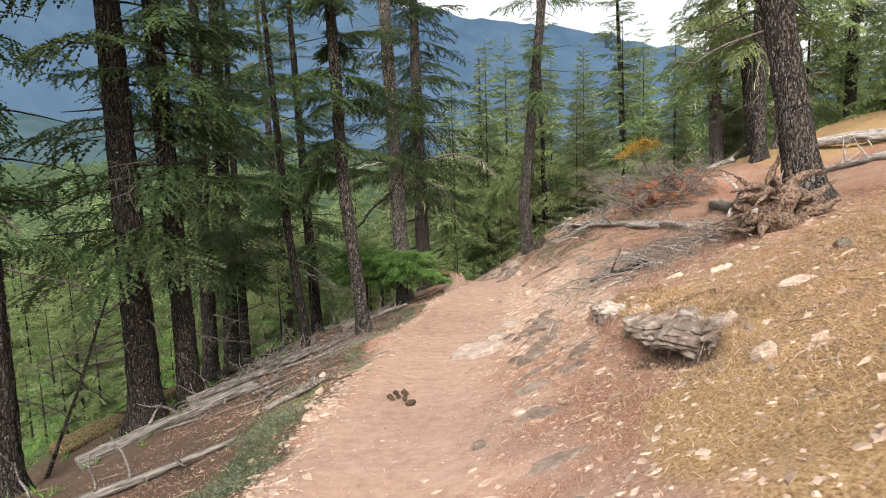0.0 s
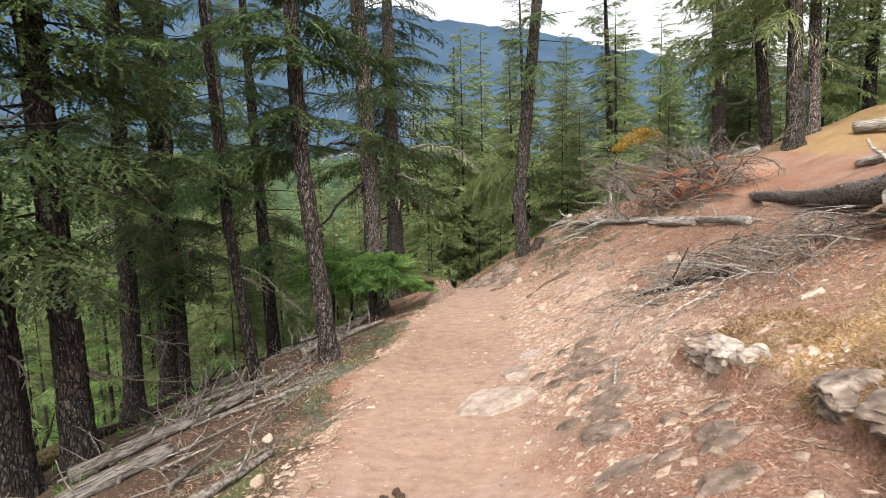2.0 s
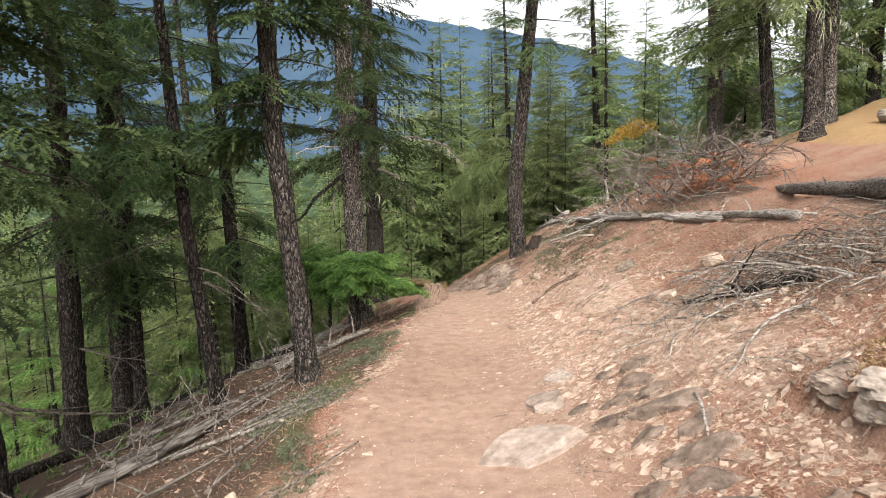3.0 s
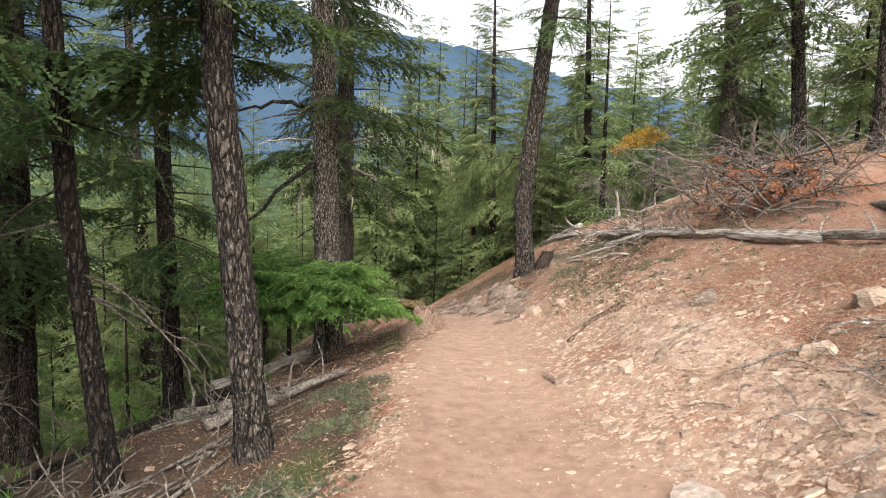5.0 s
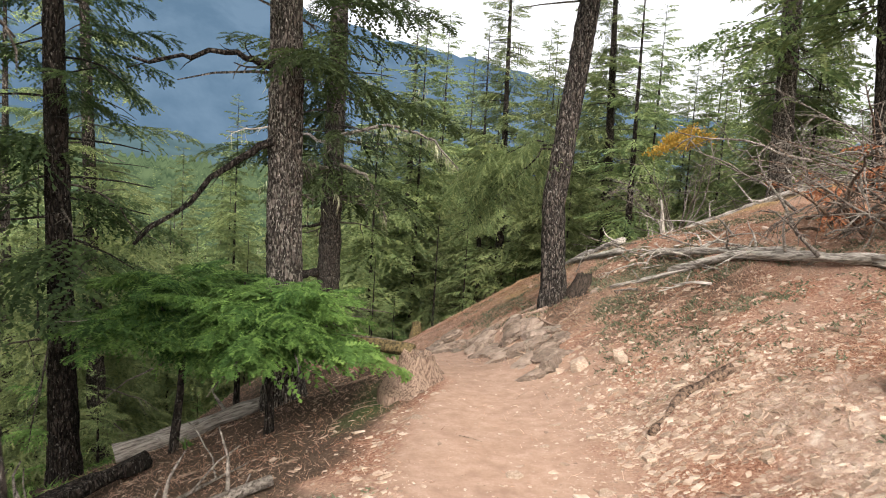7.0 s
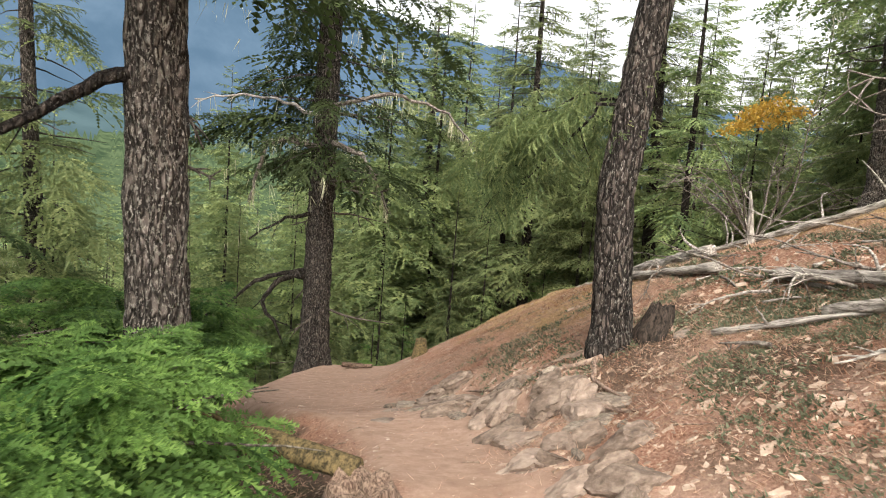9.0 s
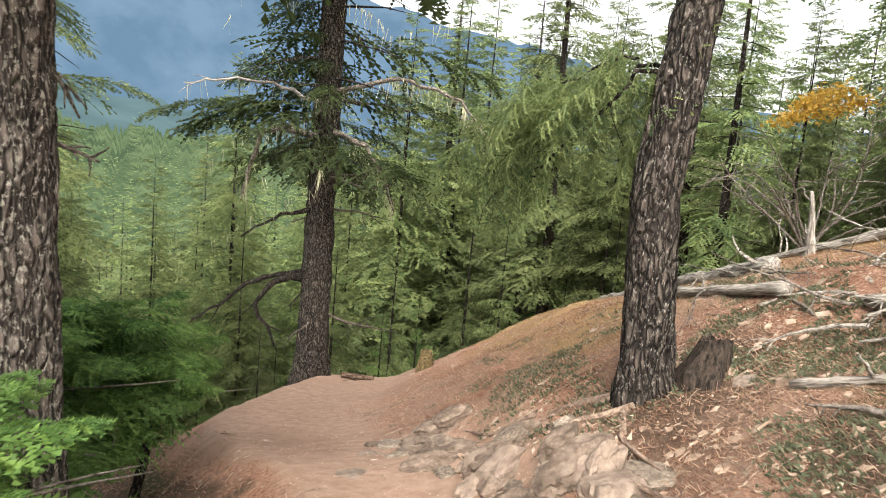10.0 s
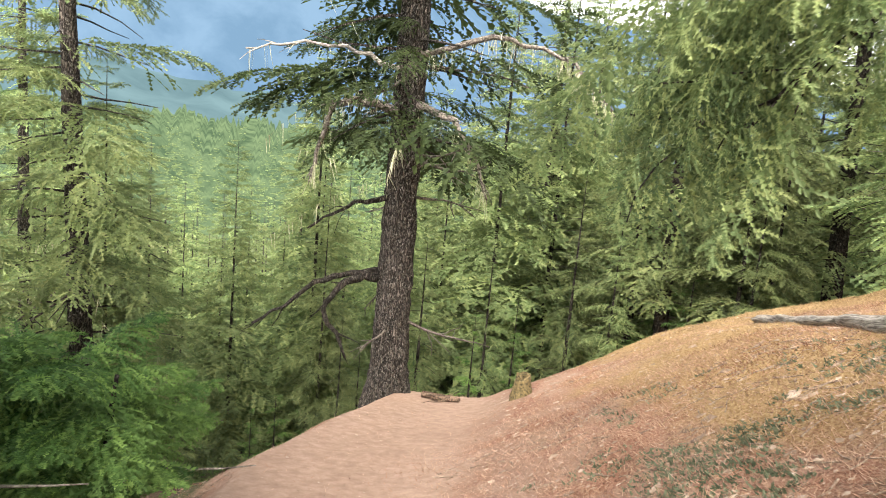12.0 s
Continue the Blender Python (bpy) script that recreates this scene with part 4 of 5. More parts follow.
log([(3.0, 15.3, 0.03), (3.3, 14.6, 0.05), (4.1, 12.4, 0.05), (3.95, 10.4, 0.03)], 0.035, 0.055, SILVER, "long weathered grey log lying across the slope", 51, 6)
log([(3.75, 13.4), (4.05, 12.2)], 0.05, 0.04, SILVER, "short pale broken log on the slope", 52, 3)
log([(2.55, 15.75), (3.2, 14.95)], 0.025, 0.015, SILVER, "thin bleached branch on the slope", 53, 4, 8)
log([(2.9, 18.3, 0.02), (3.05, 16.7, 0.05)], 0.035, 0.042, SILVER, "pale bleached log on the bank", 54, 2)
log([(3.8, 22.8, 0.02), (3.25, 19.2, 0.02), (3.35, 17.4, 0.02)], 0.05, 0.065, SILVER, "pale grey log lying down the mossy slope", 55, 2)
log([(3.2, 16.2, 0.03), (3.6, 14.2, 0.04)], 0.04, 0.035, SILVER, "grey split log with broken branches", 56, 7)
log([(4.9, 20.4, 0.02), (5.3, 19.2, 0.03), (6.0, 17.6, 0.04), (7.2, 16.3, 0.02)], 0.035, 0.07, SILVER, "bleached log along the crest of the slope", 57, 9)
log([(8.1, 14.6, 0.05), (8.9, 12.6, 0.05)], 0.1, 0.12, SILVER, "pale log high on the slope", 58, 5)
log([(6.6, 12.3, 0.02), (7.0, 9.4, 0.04)], 0.06, 0.05, SILVER, "bleached branch high on the slope", 59, 7)
log([(-3.75, 6.3, 0.02), (-2.4, 8.0, 0.03)], 0.09, 0.07, GREY_WOOD, "weathered grey log beside the trail", 60, 5)
log([(-3.35, 4.6, 0.02), (-2.3, 5.05, 0.02), (-1.75, 5.35, 0.02)], 0.045, 0.02, GREY_WOOD, "grey branch along the trail edge", 61, 5, 10)
log([(-3.3, 8.0, 0.03), (-2.05, 9.7, 0.05)], 0.07, 0.05, GREY_WOOD, "splintered grey log among branches", 62, 8)
log([(-4.9, 9.6, 0.05), (-2.0, 14.3, 0.05)], 0.09, 0.07, BARK_DARK, "dark fallen trunk along the slope", 63, 6)
log([(-5.2, 8.2, 0.02), (-4.4, 10.2, 0.02)], 0.13, 0.12, MOSS_BARK, "mossy rotten log below the trail", 64, 3)
log([(-2.6, 15.2, 0.02), (-1.0, 15.9, 0.02)], 0.1, 0.07, SILVER, "pale log under the fir bush", 65, 3)
log([(-2.4, 12.6, 0.02), (-1.3, 12.1, 0.03)], 0.06, 0.05, DEAD, "dead branch beside the fir trunk", 66, 7, 10)
log([(-1.9, 11.6, 0.02), (-0.75, 12.35, 0.03)], 0.05, 0.035, DEAD, "grey dead branch near the trail", 67, 7, 10)
log([(-1.75, 6.2, 0.01), (-1.25, 6.9, 0.01)], 0.035, 0.025, DEAD, "short dead stick at the trail edge", 68, 2, 8)
log([(2.6, 8.15, 0.02), (2.1, 9.1, 0.02)], 0.05, 0.02, BARK_DARK, "dark crooked branch on the scree", 69, 4, 8)
log([(0.98, 11.15, -0.01), (0.97, 11.5, -0.01)], 0.028, 0.02, WORN_ROOT, "worn root across the trail", 70, 0, 8)
log([(1.6, 10.75, -0.01), (1.85, 10.95, -0.01), (2.1, 11.05, -0.01)], 0.035, 0.025, WORN_ROOT, "worn root in the dirt", 71, 0, 8)
log([(1.5, 12.4, 0.0), (1.9, 12.75, 0.0), (2.25, 12.8, 0.0)], 0.025, 0.035, ROOT, "exposed root on the bank", 72, 1, 8)
# leaning dead stick
log([(-4.56, 7.0, -2.2), (-4.2, 7.2, -1.2), (-3.88, 7.5, -0.1)], 0.025, 0.012, BARK_DARK, "thin dead stick leaning against the firs", 73, 4, 8, "leaning_stick", 0.15, "stick", 0, False)
# snag on the slope
log([(4.98, 19.5, -0.75), (4.95, 19.5, -0.3), (4.88, 19.5, 0.18)], 0.06, 0.02, SILVER, "broken bleached snag standing on the slope", 74, 6, 8, "snag", 0.3, "snag", 0, False)

for i in range(60):
    a = np.random.default_rng(300 + i)
    px, py = a.uniform(-3.6, -1.5), a.uniform(6.5, 12.5)
    d = a.uniform(0.3, 1.4)
    th = a.normal(0.95, 0.5)
    log([(px, py, 0.03), (px + d * math.cos(th), py + d * math.sin(th), 0.03)], a.uniform(0.008, 0.022), 0.005, GREY_WOOD if i % 2 else DEAD, "thin dead branch on the slope", 400 + i, 3, 6, "dead_branch", 0.2, "branch", 0.2, True, "fallen branches")

# uprooted log with root plate
log([(3.75, 7.35, 0.2), (4.3, 9.3, 0.1), (5.4, 13.3, -0.1)], 0.17, 0.06, LOG_BARK, "uprooted fallen trunk with flaky grey bark", 80, 4, 22, "uprooted_log", 0.2, "log", 0.5)
rp = np.random.default_rng(81)
plate = thing("root_plate", (3.6, 7.05, land1(3.6, 7.05)), "upturned root plate of a fallen tree with broken roots", "root plate")
core = Batch()
add_tube(core, [(-0.1, -0.14, 0.2), (0, -0.04, 0.18), (0.08, 0.12, 0.2), (0.12, 0.3, 0.25)], [0.1, 0.27, 0.25, 0.18], 30, 0.8, 4.0)
part("root_core", core.mesh("root_core", ROOT, False), plate)
for i in range(52):
    a = rp.uniform(0, 2 * math.pi)
    st = np.array([0.05 + 0.22 * math.cos(a), -0.05, 0.22 + 0.16 * math.sin(a)])
    d = np.array([math.cos(a) * 1.2, rp.uniform(-0.6, 0.25), math.sin(a) * 0.55])
    t = Batch()
    L = rp.uniform(0.2, 0.6)
    add_tube(t, crooked(rp, st, d, L, 9, 0.36, 0.06), np.linspace(rp.uniform(0.03, 0.09), 0.01, 9), 8, 0.3, i)
    part("root", t.mesh("root", SILVER if i % 17 == 0 else ROOT, True), plate)

# grey brush pile below the log
rg = np.random.default_rng(90)
pile = thing("brush_pile", (2.75, 8.4, land1(2.75, 8.4)), "heap of dead grey branches and twigs", "brush pile")
fine_twigs = Batch()
for i in range(280):
    px, py = rg.normal(0.15, 0.62), rg.normal(0, 0.75)
    fine = i >= 110
    z0 = land1(2.75 + px, 8.4 + py) - pile.location.z
    me = dead_branch_mesh(rg, (px, py, z0 + rg.uniform(0.0, 0.1)), rg.uniform(0, 6.28), rg.uniform(0.25, 0.6) if fine else rg.uniform(0.4, 1.1), rg.uniform(0.004, 0.007) if fine else rg.uniform(0.006, 0.014), DEAD if i % 4 else SILVER, rg.uniform(-0.05, 0.35), 0.07, 6, fine_twigs)
    part("dead_branch", me, pile)
tagged(part("twig_litter", fine_twigs.mesh("twig_litter", DEAD), pile), kind="stuff")

# bleached tangle beside the grey log
rt2 = np.random.default_rng(92)
tangle = thing("branch_tangle", (3.35, 15.9, land1(3.35, 15.9)), "tangle of bleached broken branches on the slope", "branches")
for i in range(34):
    px, py = rt2.normal(0, 0.3), rt2.normal(0, 0.7)
    z0 = land1(3.35 + px, 15.9 + py) - tangle.location.z
    part("dead_branch", dead_branch_mesh(rt2, (px, py, z0 + rt2.uniform(0.0, 0.08)), rt2.uniform(0, 6.28), rt2.uniform(0.3, 0.9), rt2.uniform(0.008, 0.02), SILVER if i % 3 else DEAD, rt2.uniform(-0.05, 0.5), 0.05, 4), tangle)

# reddish brush heap at the log's tip
rr = np.random.default_rng(95)
heap = thing("dead_treetop", (4.65, 14.0, land1(4.65, 14.0) - 0.05), "tangled dead treetop with rusty red needles", "dead treetop")
fine_twigs = Batch()
for i in range(130):
    px, py = rr.normal(0, 0.5), rr.normal(0, 0.45)
    z0 = land1(4.75 + px, 14.0 + py) - heap.location.z
    me = dead_branch_mesh(rr, (px, py, z0 + rr.uniform(0, 0.62)), rr.uniform(0, 6.28), rr.uniform(0.6, 1.5), rr.uniform(0.007, 0.02), DEAD if i % 3 else ROOT, rr.uniform(0.0, 1.3), 0.06, 9, fine_twigs)
    part("dead_branch", me, heap)
tagged(part("twig_litter", fine_twigs.mesh("twig_litter", DEAD), heap), kind="stuff")
rust = Batch()
for i in range(46):
    p = rr.normal(0, 1, 3) * np.array([0.5, 0.45, 0.25]) + np.array([0, 0, 0.45])
    place_bough(rust, BOUGHS_MID[rr.integers(5)], p, rr.uniform(0, 6.28), rr.uniform(-0.8, 0.5), rr.uniform(0.25, 0.5))
part("dead_needles", rust.mesh("dead_needles", RUST), heap, "rusty red dead needles")

# ---- stump and mossy root beside the trail ----


def stump(x, y, top, r, seed, label, lean=(0.0, 0.0), mat=ROOT, spread=1.1):
    rng = np.random.default_rng(seed)
    g = land1(x, y)
    ob = thing("tree_stump", (x, y, g), label, "stump")
    seg, n = 40, 22
    a = np.linspace(0, 2 * math.pi, seg, endpoint=False)[None, :]
    zs = np.linspace(-0.15, top, n)[:, None]
    fl = 1 + spread * np.exp(-np.clip(zs, 0, 9) / 0.13) * (0.4 + np.maximum(vnoise(np.cos(a) * 1.8 + seed, np.sin(a) * 1.8), 0))
    rad = r * (1 - 0.28 * np.clip(zs, 0, 9) / top) * fl * (1 + 0.12 * vnoise(np.cos(a) * 5 + seed, np.sin(a) * 5, zs * 2))
    zt = zs + np.where(zs > top * 0.9, 0.03, 0) * vnoise(np.cos(a) * 3, np.sin(a) * 3, seed)
    V = np.stack([rad * np.cos(a) + lean[0] * zs, rad * np.sin(a) + lean[1] * zs, zt + 0 * a], -1).reshape(-1, 3)
    i = np.arange(n - 1)[:, None] * seg
    j = np.arange(seg)[None, :]
    F = np.stack([i + j, i + (j + 1) % seg, i + seg + (j + 1) % seg, i + seg + j], -1).reshape(-1, 4)
    part("side", mesh("side", V, F, mat, True), ob)
    rings = []
    for q in np.linspace(1, 0.02, 6):
        rings.append(np.stack([rad[-1] * q * np.cos(a[0]) + lean[0] * top, rad[-1] * q * np.sin(a[0]) + lean[1] * top, zt[-1] - 0.03 * (1 - q) + rng.normal(0, 0.008, seg) * (q < 0.95)], -1))
    W = np.concatenate(rings)
    i = np.arange(5)[:, None] * seg
    F = np.stack([i + j, i + (j + 1) % seg, i + seg + (j + 1) % seg, i + seg + j], -1).reshape(-1, 4)
    part("broken_top", mesh("broken_top", W, F, mat), ob, "weathered broken top")
    return ob


stump(0.24, 14.38, 0.28, 0.19, 3, "weathered brown stump flaring onto the trail", (0.0, -0.05), dead_mat("stump_wood", (0.07, 0.042, 0.03), (0.3, 0.215, 0.165), (12, 12, 1.6)), 1.6)
log([(0.22, 14.5, -1.32), (-0.25, 14.8, -1.31), (-0.8, 15.15, -1.36)], 0.06, 0.05, MOSS_BARK, "mossy root lying behind the stump", 84, 1, 14, "mossy_root", 0.3, "root", 0.3, False)
stump(2.38, 16.28, 0.2, 0.11, 8, "hollow burnt stump with grey edge beside the fir", (0.2, 0.0), dead_mat("charred_wood", (0.008, 0.007, 0.006), (0.07, 0.052, 0.042), (9, 9, 2)), 0.5)
stump(1.1, 23.0, 0.3, 0.13, 9, "dark mossy stump end above the trail", (0.0, 0.0), MOSS_BARK, 0.3)
log([(-0.35, 24.2, 0.02), (0.25, 24.0, 0.02)], 0.05, 0.04, ROOT, "dark root at the foot of the old fir", 85, 2, 8, "root", 0.3, "root")

# roots of the leaning fir
rt = np.random.default_rng(99)
for k, (pts, r0) in enumerate([([(1.95, 16.5), (1.75, 16.8), (1.5, 16.95)], 0.05), ([(1.95, 16.3), (1.85, 16.05), (1.95, 15.6)], 0.035), ([(2.0, 16.3), (1.65, 16.3), (1.45, 16.15), (1.3, 15.75)], 0.03), ([(1.7, 15.9), (1.85, 15.4), (2.1, 15.0)], 0.025), ([(1.6, 17.0), (1.35, 17.2), (1.2, 17.7)], 0.03)]):
    log([(*p, 0.0) for p in pts], r0 * 0.75, r0 * 0.25, WORN_ROOT, "exposed root of the leaning fir", 110 + k, 0, 9, "exposed_root", 0.4, "root", 0.75, True, "exposed roots")

# ---- stones ----


def flake_shape(rng, n=7, thick=0.28):
    """An irregular flat stone, about 1 across, flat side up."""
    a = np.sort(np.linspace(0, 2 * math.pi, n, endpoint=False) + rng.uniform(-0.3, 0.3, n))
    r = rng.uniform(0.34, 0.58, n)
    el = rng.uniform(0.55, 1.0)
    c = np.stack([r * np.cos(a), r * np.sin(a) * el], -1)
    tilt = rng.normal(0, 0.08, 2)
    top = np.concatenate([c * 0.82, (thick * 0.5 + c @ tilt)[:, None]], 1)
    mid = np.concatenate([c, (thick * 0.15 + c @ tilt)[:, None]], 1)
    low = np.concatenate([c * 0.9, np.full((n, 1), -thick * 0.6)], 1)
    V = np.concatenate([top, mid, low, [[0, 0, thick * (0.5 + rng.uniform(0, 0.12))]]])
    F = []
    for i in range(n):
        j = (i + 1) % n
        F += [(3 * n, i, j), (i, n + i, n + j), (i, n + j, j), (n + i, 2 * n + i, 2 * n + j), (n + i, 2 * n + j, n + j)]
    return V, np.array(F)


rs = np.random.default_rng(120)
FLAKES = [flake_shape(rs, rs.integers(5, 9), rs.uniform(0.18, 0.4)) for _ in range(14)]
LUMPS = [flake_shape(rs, 8, rs.uniform(0.5, 0.8)) for _ in range(5)]
FLAKE_ME = [mesh("stone", V, F, STONE) for V, F in FLAKES]


def slope_pose(x, y, size, rng, tilt=0.15, lift=0.0):
    e = 0.18
    gx_, gy_ = (land1(x + e, y) - land1(x - e, y)) / (2 * e), (land1(x, y + e) - land1(x, y - e)) / (2 * e)
    nrm = Vector((-gx_ + rng.normal(0, tilt), -gy_ + rng.normal(0, tilt), 1)).normalized()
    m = nrm.to_track_quat('Z', 'Y').to_matrix().to_4x4()
    return Matrix.Translation((x, y, land1(x, y) + lift)) @ m @ Matrix.Rotation(rng.uniform(0, 6.28), 4, 'Z') @ Matrix.Diagonal((size, size, size, 1))


def rock(x, y, size, seed, label, mat=STONE, shapes=FLAKES, name="flat_stone", lift=0.005, stretch=1.0):
    """A single stone with chipped, uneven faces."""
    rng = np.random.default_rng(seed)
    V, F = shapes[seed % len(shapes)]
    me = mesh(name, V, F, mat)
    bm = bmesh.new()
    bm.from_mesh(me)
    bmesh.ops.subdivide_edges(bm, edges=bm.edges[:], cuts=2, use_grid_fill=True)
    for v in bm.verts:
        v.co += Vector(noise.noise_vector(v.co * 4 + Vector((seed, 0, 0)))) * 0.03 + Vector(noise.noise_vector(v.co * Vector((7, 7, 26)) + Vector((seed, 0, 0)))) * 0.022
    bm.to_mesh(me)
    bm.free()
    ob = new(name, me)
    ob.matrix_world = slope_pose(x, y, size, rng, 0.06, lift * 1.0) @ Matrix.Diagonal((stretch, 1, 1, 1))
    return tagged(ob, label, "stone")


rock(0.59, 4.38, 0.2, 1, "flat pale stone lying on the trail edge")
rock(2.31, 4.07, 0.22, 2, "flat pale stone on dry moss")
rock(1.85, 3.95, 0.14, 3, "pale stone below the ledge", shapes=LUMPS)
rock(1.44, 10.85, 0.27, 4, "bright white flat stone beside the trail")
rock(1.88, 13.78, 0.17, 5, "rounded pale stone on the bank", shapes=LUMPS)
rock(1.62, 14.0, 0.2, 6, "pale blocky stone at the foot of the bank", shapes=LUMPS)
rock(2.54, 11.7, 0.28, 7, "dark mossy rock sitting on the slope", STONE_GREY, LUMPS, "mossy_rock")
rock(1.1, 17.35, 0.26, 8, "flat rock at the foot of the bank", STONE_GREY)
rock(1.43, 16.8, 0.3, 9, "grey rock in the eroded bank", STONE_GREY, LUMPS)
rock(0.42, 7.55, 0.75, 10, "worn grey slab flush with the trail", SLAB, lift=-0.07)
rock(0.72, 8.45, 0.6, 11, "worn grey slab flush with the trail", SLAB, lift=-0.05)
rock(0.95, 8.9, 0.4, 12, "grey slab breaking out of the trail", SLAB, lift=-0.03)
rock(2.6, 5.9, 0.24, 18, "pale stone below the root plate")
rock(2.45, 6.7, 0.25, 19, "pale flat stone below the root plate")
rock(3.1, 4.9, 0.22, 20, "half-buried mossy rock in dry grass", STONE_GREY, LUMPS, "mossy_rock", -0.06)
rock(2.9, 10.2, 0.25, 21, "pale rock in the scree", shapes=LUMPS)
rock(2.3, 9.9, 0.3, 22, "pale slab in the scree")
rock(0.52, 11.6, 0.17, 23, "thin flat stone on the trail")
rock(-1.25, 6.5, 0.17, 24, "flat pale stone at the trail edge")
rock(-1.15, 5.6, 0.15, 25, "flat pale stone at the trail edge")
rock(-1.45, 7.6, 0.14, 26, "flat pale stone at the trail edge")
rock(2.5, 16.05, 0.17, 27, "grey angular rock at the stump's foot", SLAB, FLAKES, "flat_stone", -0.01)
rock(1.75, 3.3, 0.16, 28, "upright splinter of pale rock", shapes=LUMPS)
rock(0.3, 3.95, 0.1, 29, "small dark stone on the trail", STONE_GREY, LUMPS)
rl = np.random.default_rng(140)
for i in range(26):
    yy = rl.uniform(14.9, 18.0)
    rock(float(trail_mid(yy)) + rl.uniform(0.5, 1.15), yy, rl.uniform(0.12, 0.34), 150 + i, "layered rock in the eroded bank above the trail", STONE_GREY, FLAKES, "bank_rock", rl.uniform(-0.06, 0.02), rl.uniform(1.0, 1.5))


def covered_stone_mat(name, a, c, d, cover, start):
    """Rough schist, with dry moss or dirt lying on the faces that look up."""
    m = stone_mat(name, a, c, d)
    t = m.node_tree
    b = t.nodes["Principled BSDF"]
    rock_col = b.inputs["Base Color"].links[0].from_socket
    geo = t.nodes.new("ShaderNodeNewGeometry")
    sep = t.nodes.new("ShaderNodeSeparateXYZ")
    t.links.new(geo.outputs["Normal"], sep.inputs[0])
    patch = noise_fac(t, coords(t), 7, 5, 0.7)
    add = t.nodes.new("ShaderNodeMath")
    add.operation = 'MULTIPLY_ADD'
    add.inputs[1].default_value = 1.3
    t.links.new(patch, add.inputs[0])
    t.links.new(sep.outputs[2], add.inputs[2])
    moss = ramp(t, noise_fac(t, coords(t), 55, 5, 0.75), [(0.3, cover[0]), (0.5, cover[1]), (0.7, cover[2])])
    t.links.new(mix(t, ramp(t, add.outputs[0], [(start, (0, 0, 0)), (start + 0.2, (1, 1, 1))]), rock_col, moss), b.inputs["Base Color"])
    return m


DRY_MOSS = ((0.045, 0.028, 0.014), (0.15, 0.1, 0.05), (0.29, 0.21, 0.115))
DUST = ((0.16, 0.092, 0.065), (0.27, 0.175, 0.13), (0.38, 0.28, 0.22))
MOSSY_DARK = covered_stone_mat("mossy_dark_schist", (0.045, 0.036, 0.03), (0.17, 0.14, 0.12), (0.42, 0.38, 0.34), DRY_MOSS, 1.0)
MOSSY_PALE = covered_stone_mat("mossy_pale_schist", (0.13, 0.112, 0.098), (0.36, 0.33, 0.3), (0.6, 0.56, 0.52), DRY_MOSS, 1.2)
DUSTY = covered_stone_mat("dusty_schist", (0.055, 0.043, 0.035), (0.18, 0.146, 0.124), (0.37, 0.32, 0.285), DUST, 1.4)
DUSTY_WORN = covered_stone_mat("worn_dusty_schist", (0.13, 0.105, 0.09), (0.25, 0.208, 0.183), (0.4, 0.35, 0.31), DUST, 1.45)


def crag(size, seed, mat, dip=(0.15, 0.2, 1.0), beds=4.0, fine=5):
    """A broken block of layered rock; dip is the normal of its beds."""
    bm = bmesh.new()
    bmesh.ops.create_icosphere(bm, subdivisions=fine, radius=1.0)
    dip = Vector(dip).normalized()
    rng = np.random.default_rng(int(seed * 10))
    cuts = [(Vector(rng.normal(0, 1, 3)).normalized(), rng.uniform(0.55, 0.85)) for _ in range(9)]
    for v in bm.verts:
        p = v.co.normalized()
        p *= 1 + 0.3 * noise.noise(p * 1.5 + Vector((seed, 0, 0)))
        for nrm, far in cuts:
            over = p.dot(nrm) - far
            if over > 0:
                p -= nrm * over * 0.92
        bed = p.dot(dip) * beds + 0.5 * noise.noise(p * 2.2 + Vector((0, seed, 0)))
        level = math.floor(bed)
        out = p - dip * p.dot(dip)
        p += out * (0.2 * noise.noise(Vector((level * 3.7 + seed, p.x * 1.6, p.y * 1.6 + p.z))) - 0.07 * (bed - level))
        p += Vector(noise.noise_vector(p * 5 + Vector((seed, 0, 0)))) * 0.05 + Vector(noise.noise_vector(p * 14)) * 0.022
        v.co = Vector((p.x * size[0], p.y * size[1], p.z * size[2]))
    me = bpy.data.meshes.new("block")
    bm.to_mesh(me)
    bm.free()
    me.materials.append(mat)
    return me


def outcrop(x, y, size, yaw, seed, label, mat=DUSTY, sink=0.4, dip=(1.0, 0.15, 0.55), beds=6.0):
    """Worn bedrock showing through the dirt: upturned beds, mostly buried."""
    rng = np.random.default_rng(seed)
    ob = new("schist_outcrop", crag(size, seed, mat, dip, beds, 4))
    lie = slope_pose(x, y, 1.0, rng, 0.03, -size[2] * sink)
    up = lie.to_3x3() @ Vector((0, 0, 1))
    ob.matrix_world = Matrix.Translation(lie.translation) @ up.to_track_quat('Z', 'Y').to_matrix().to_4x4() @ Matrix.Rotation(yaw, 4, 'Z')
    return tagged(ob, label, "rock outcrop", "schist outcrops")


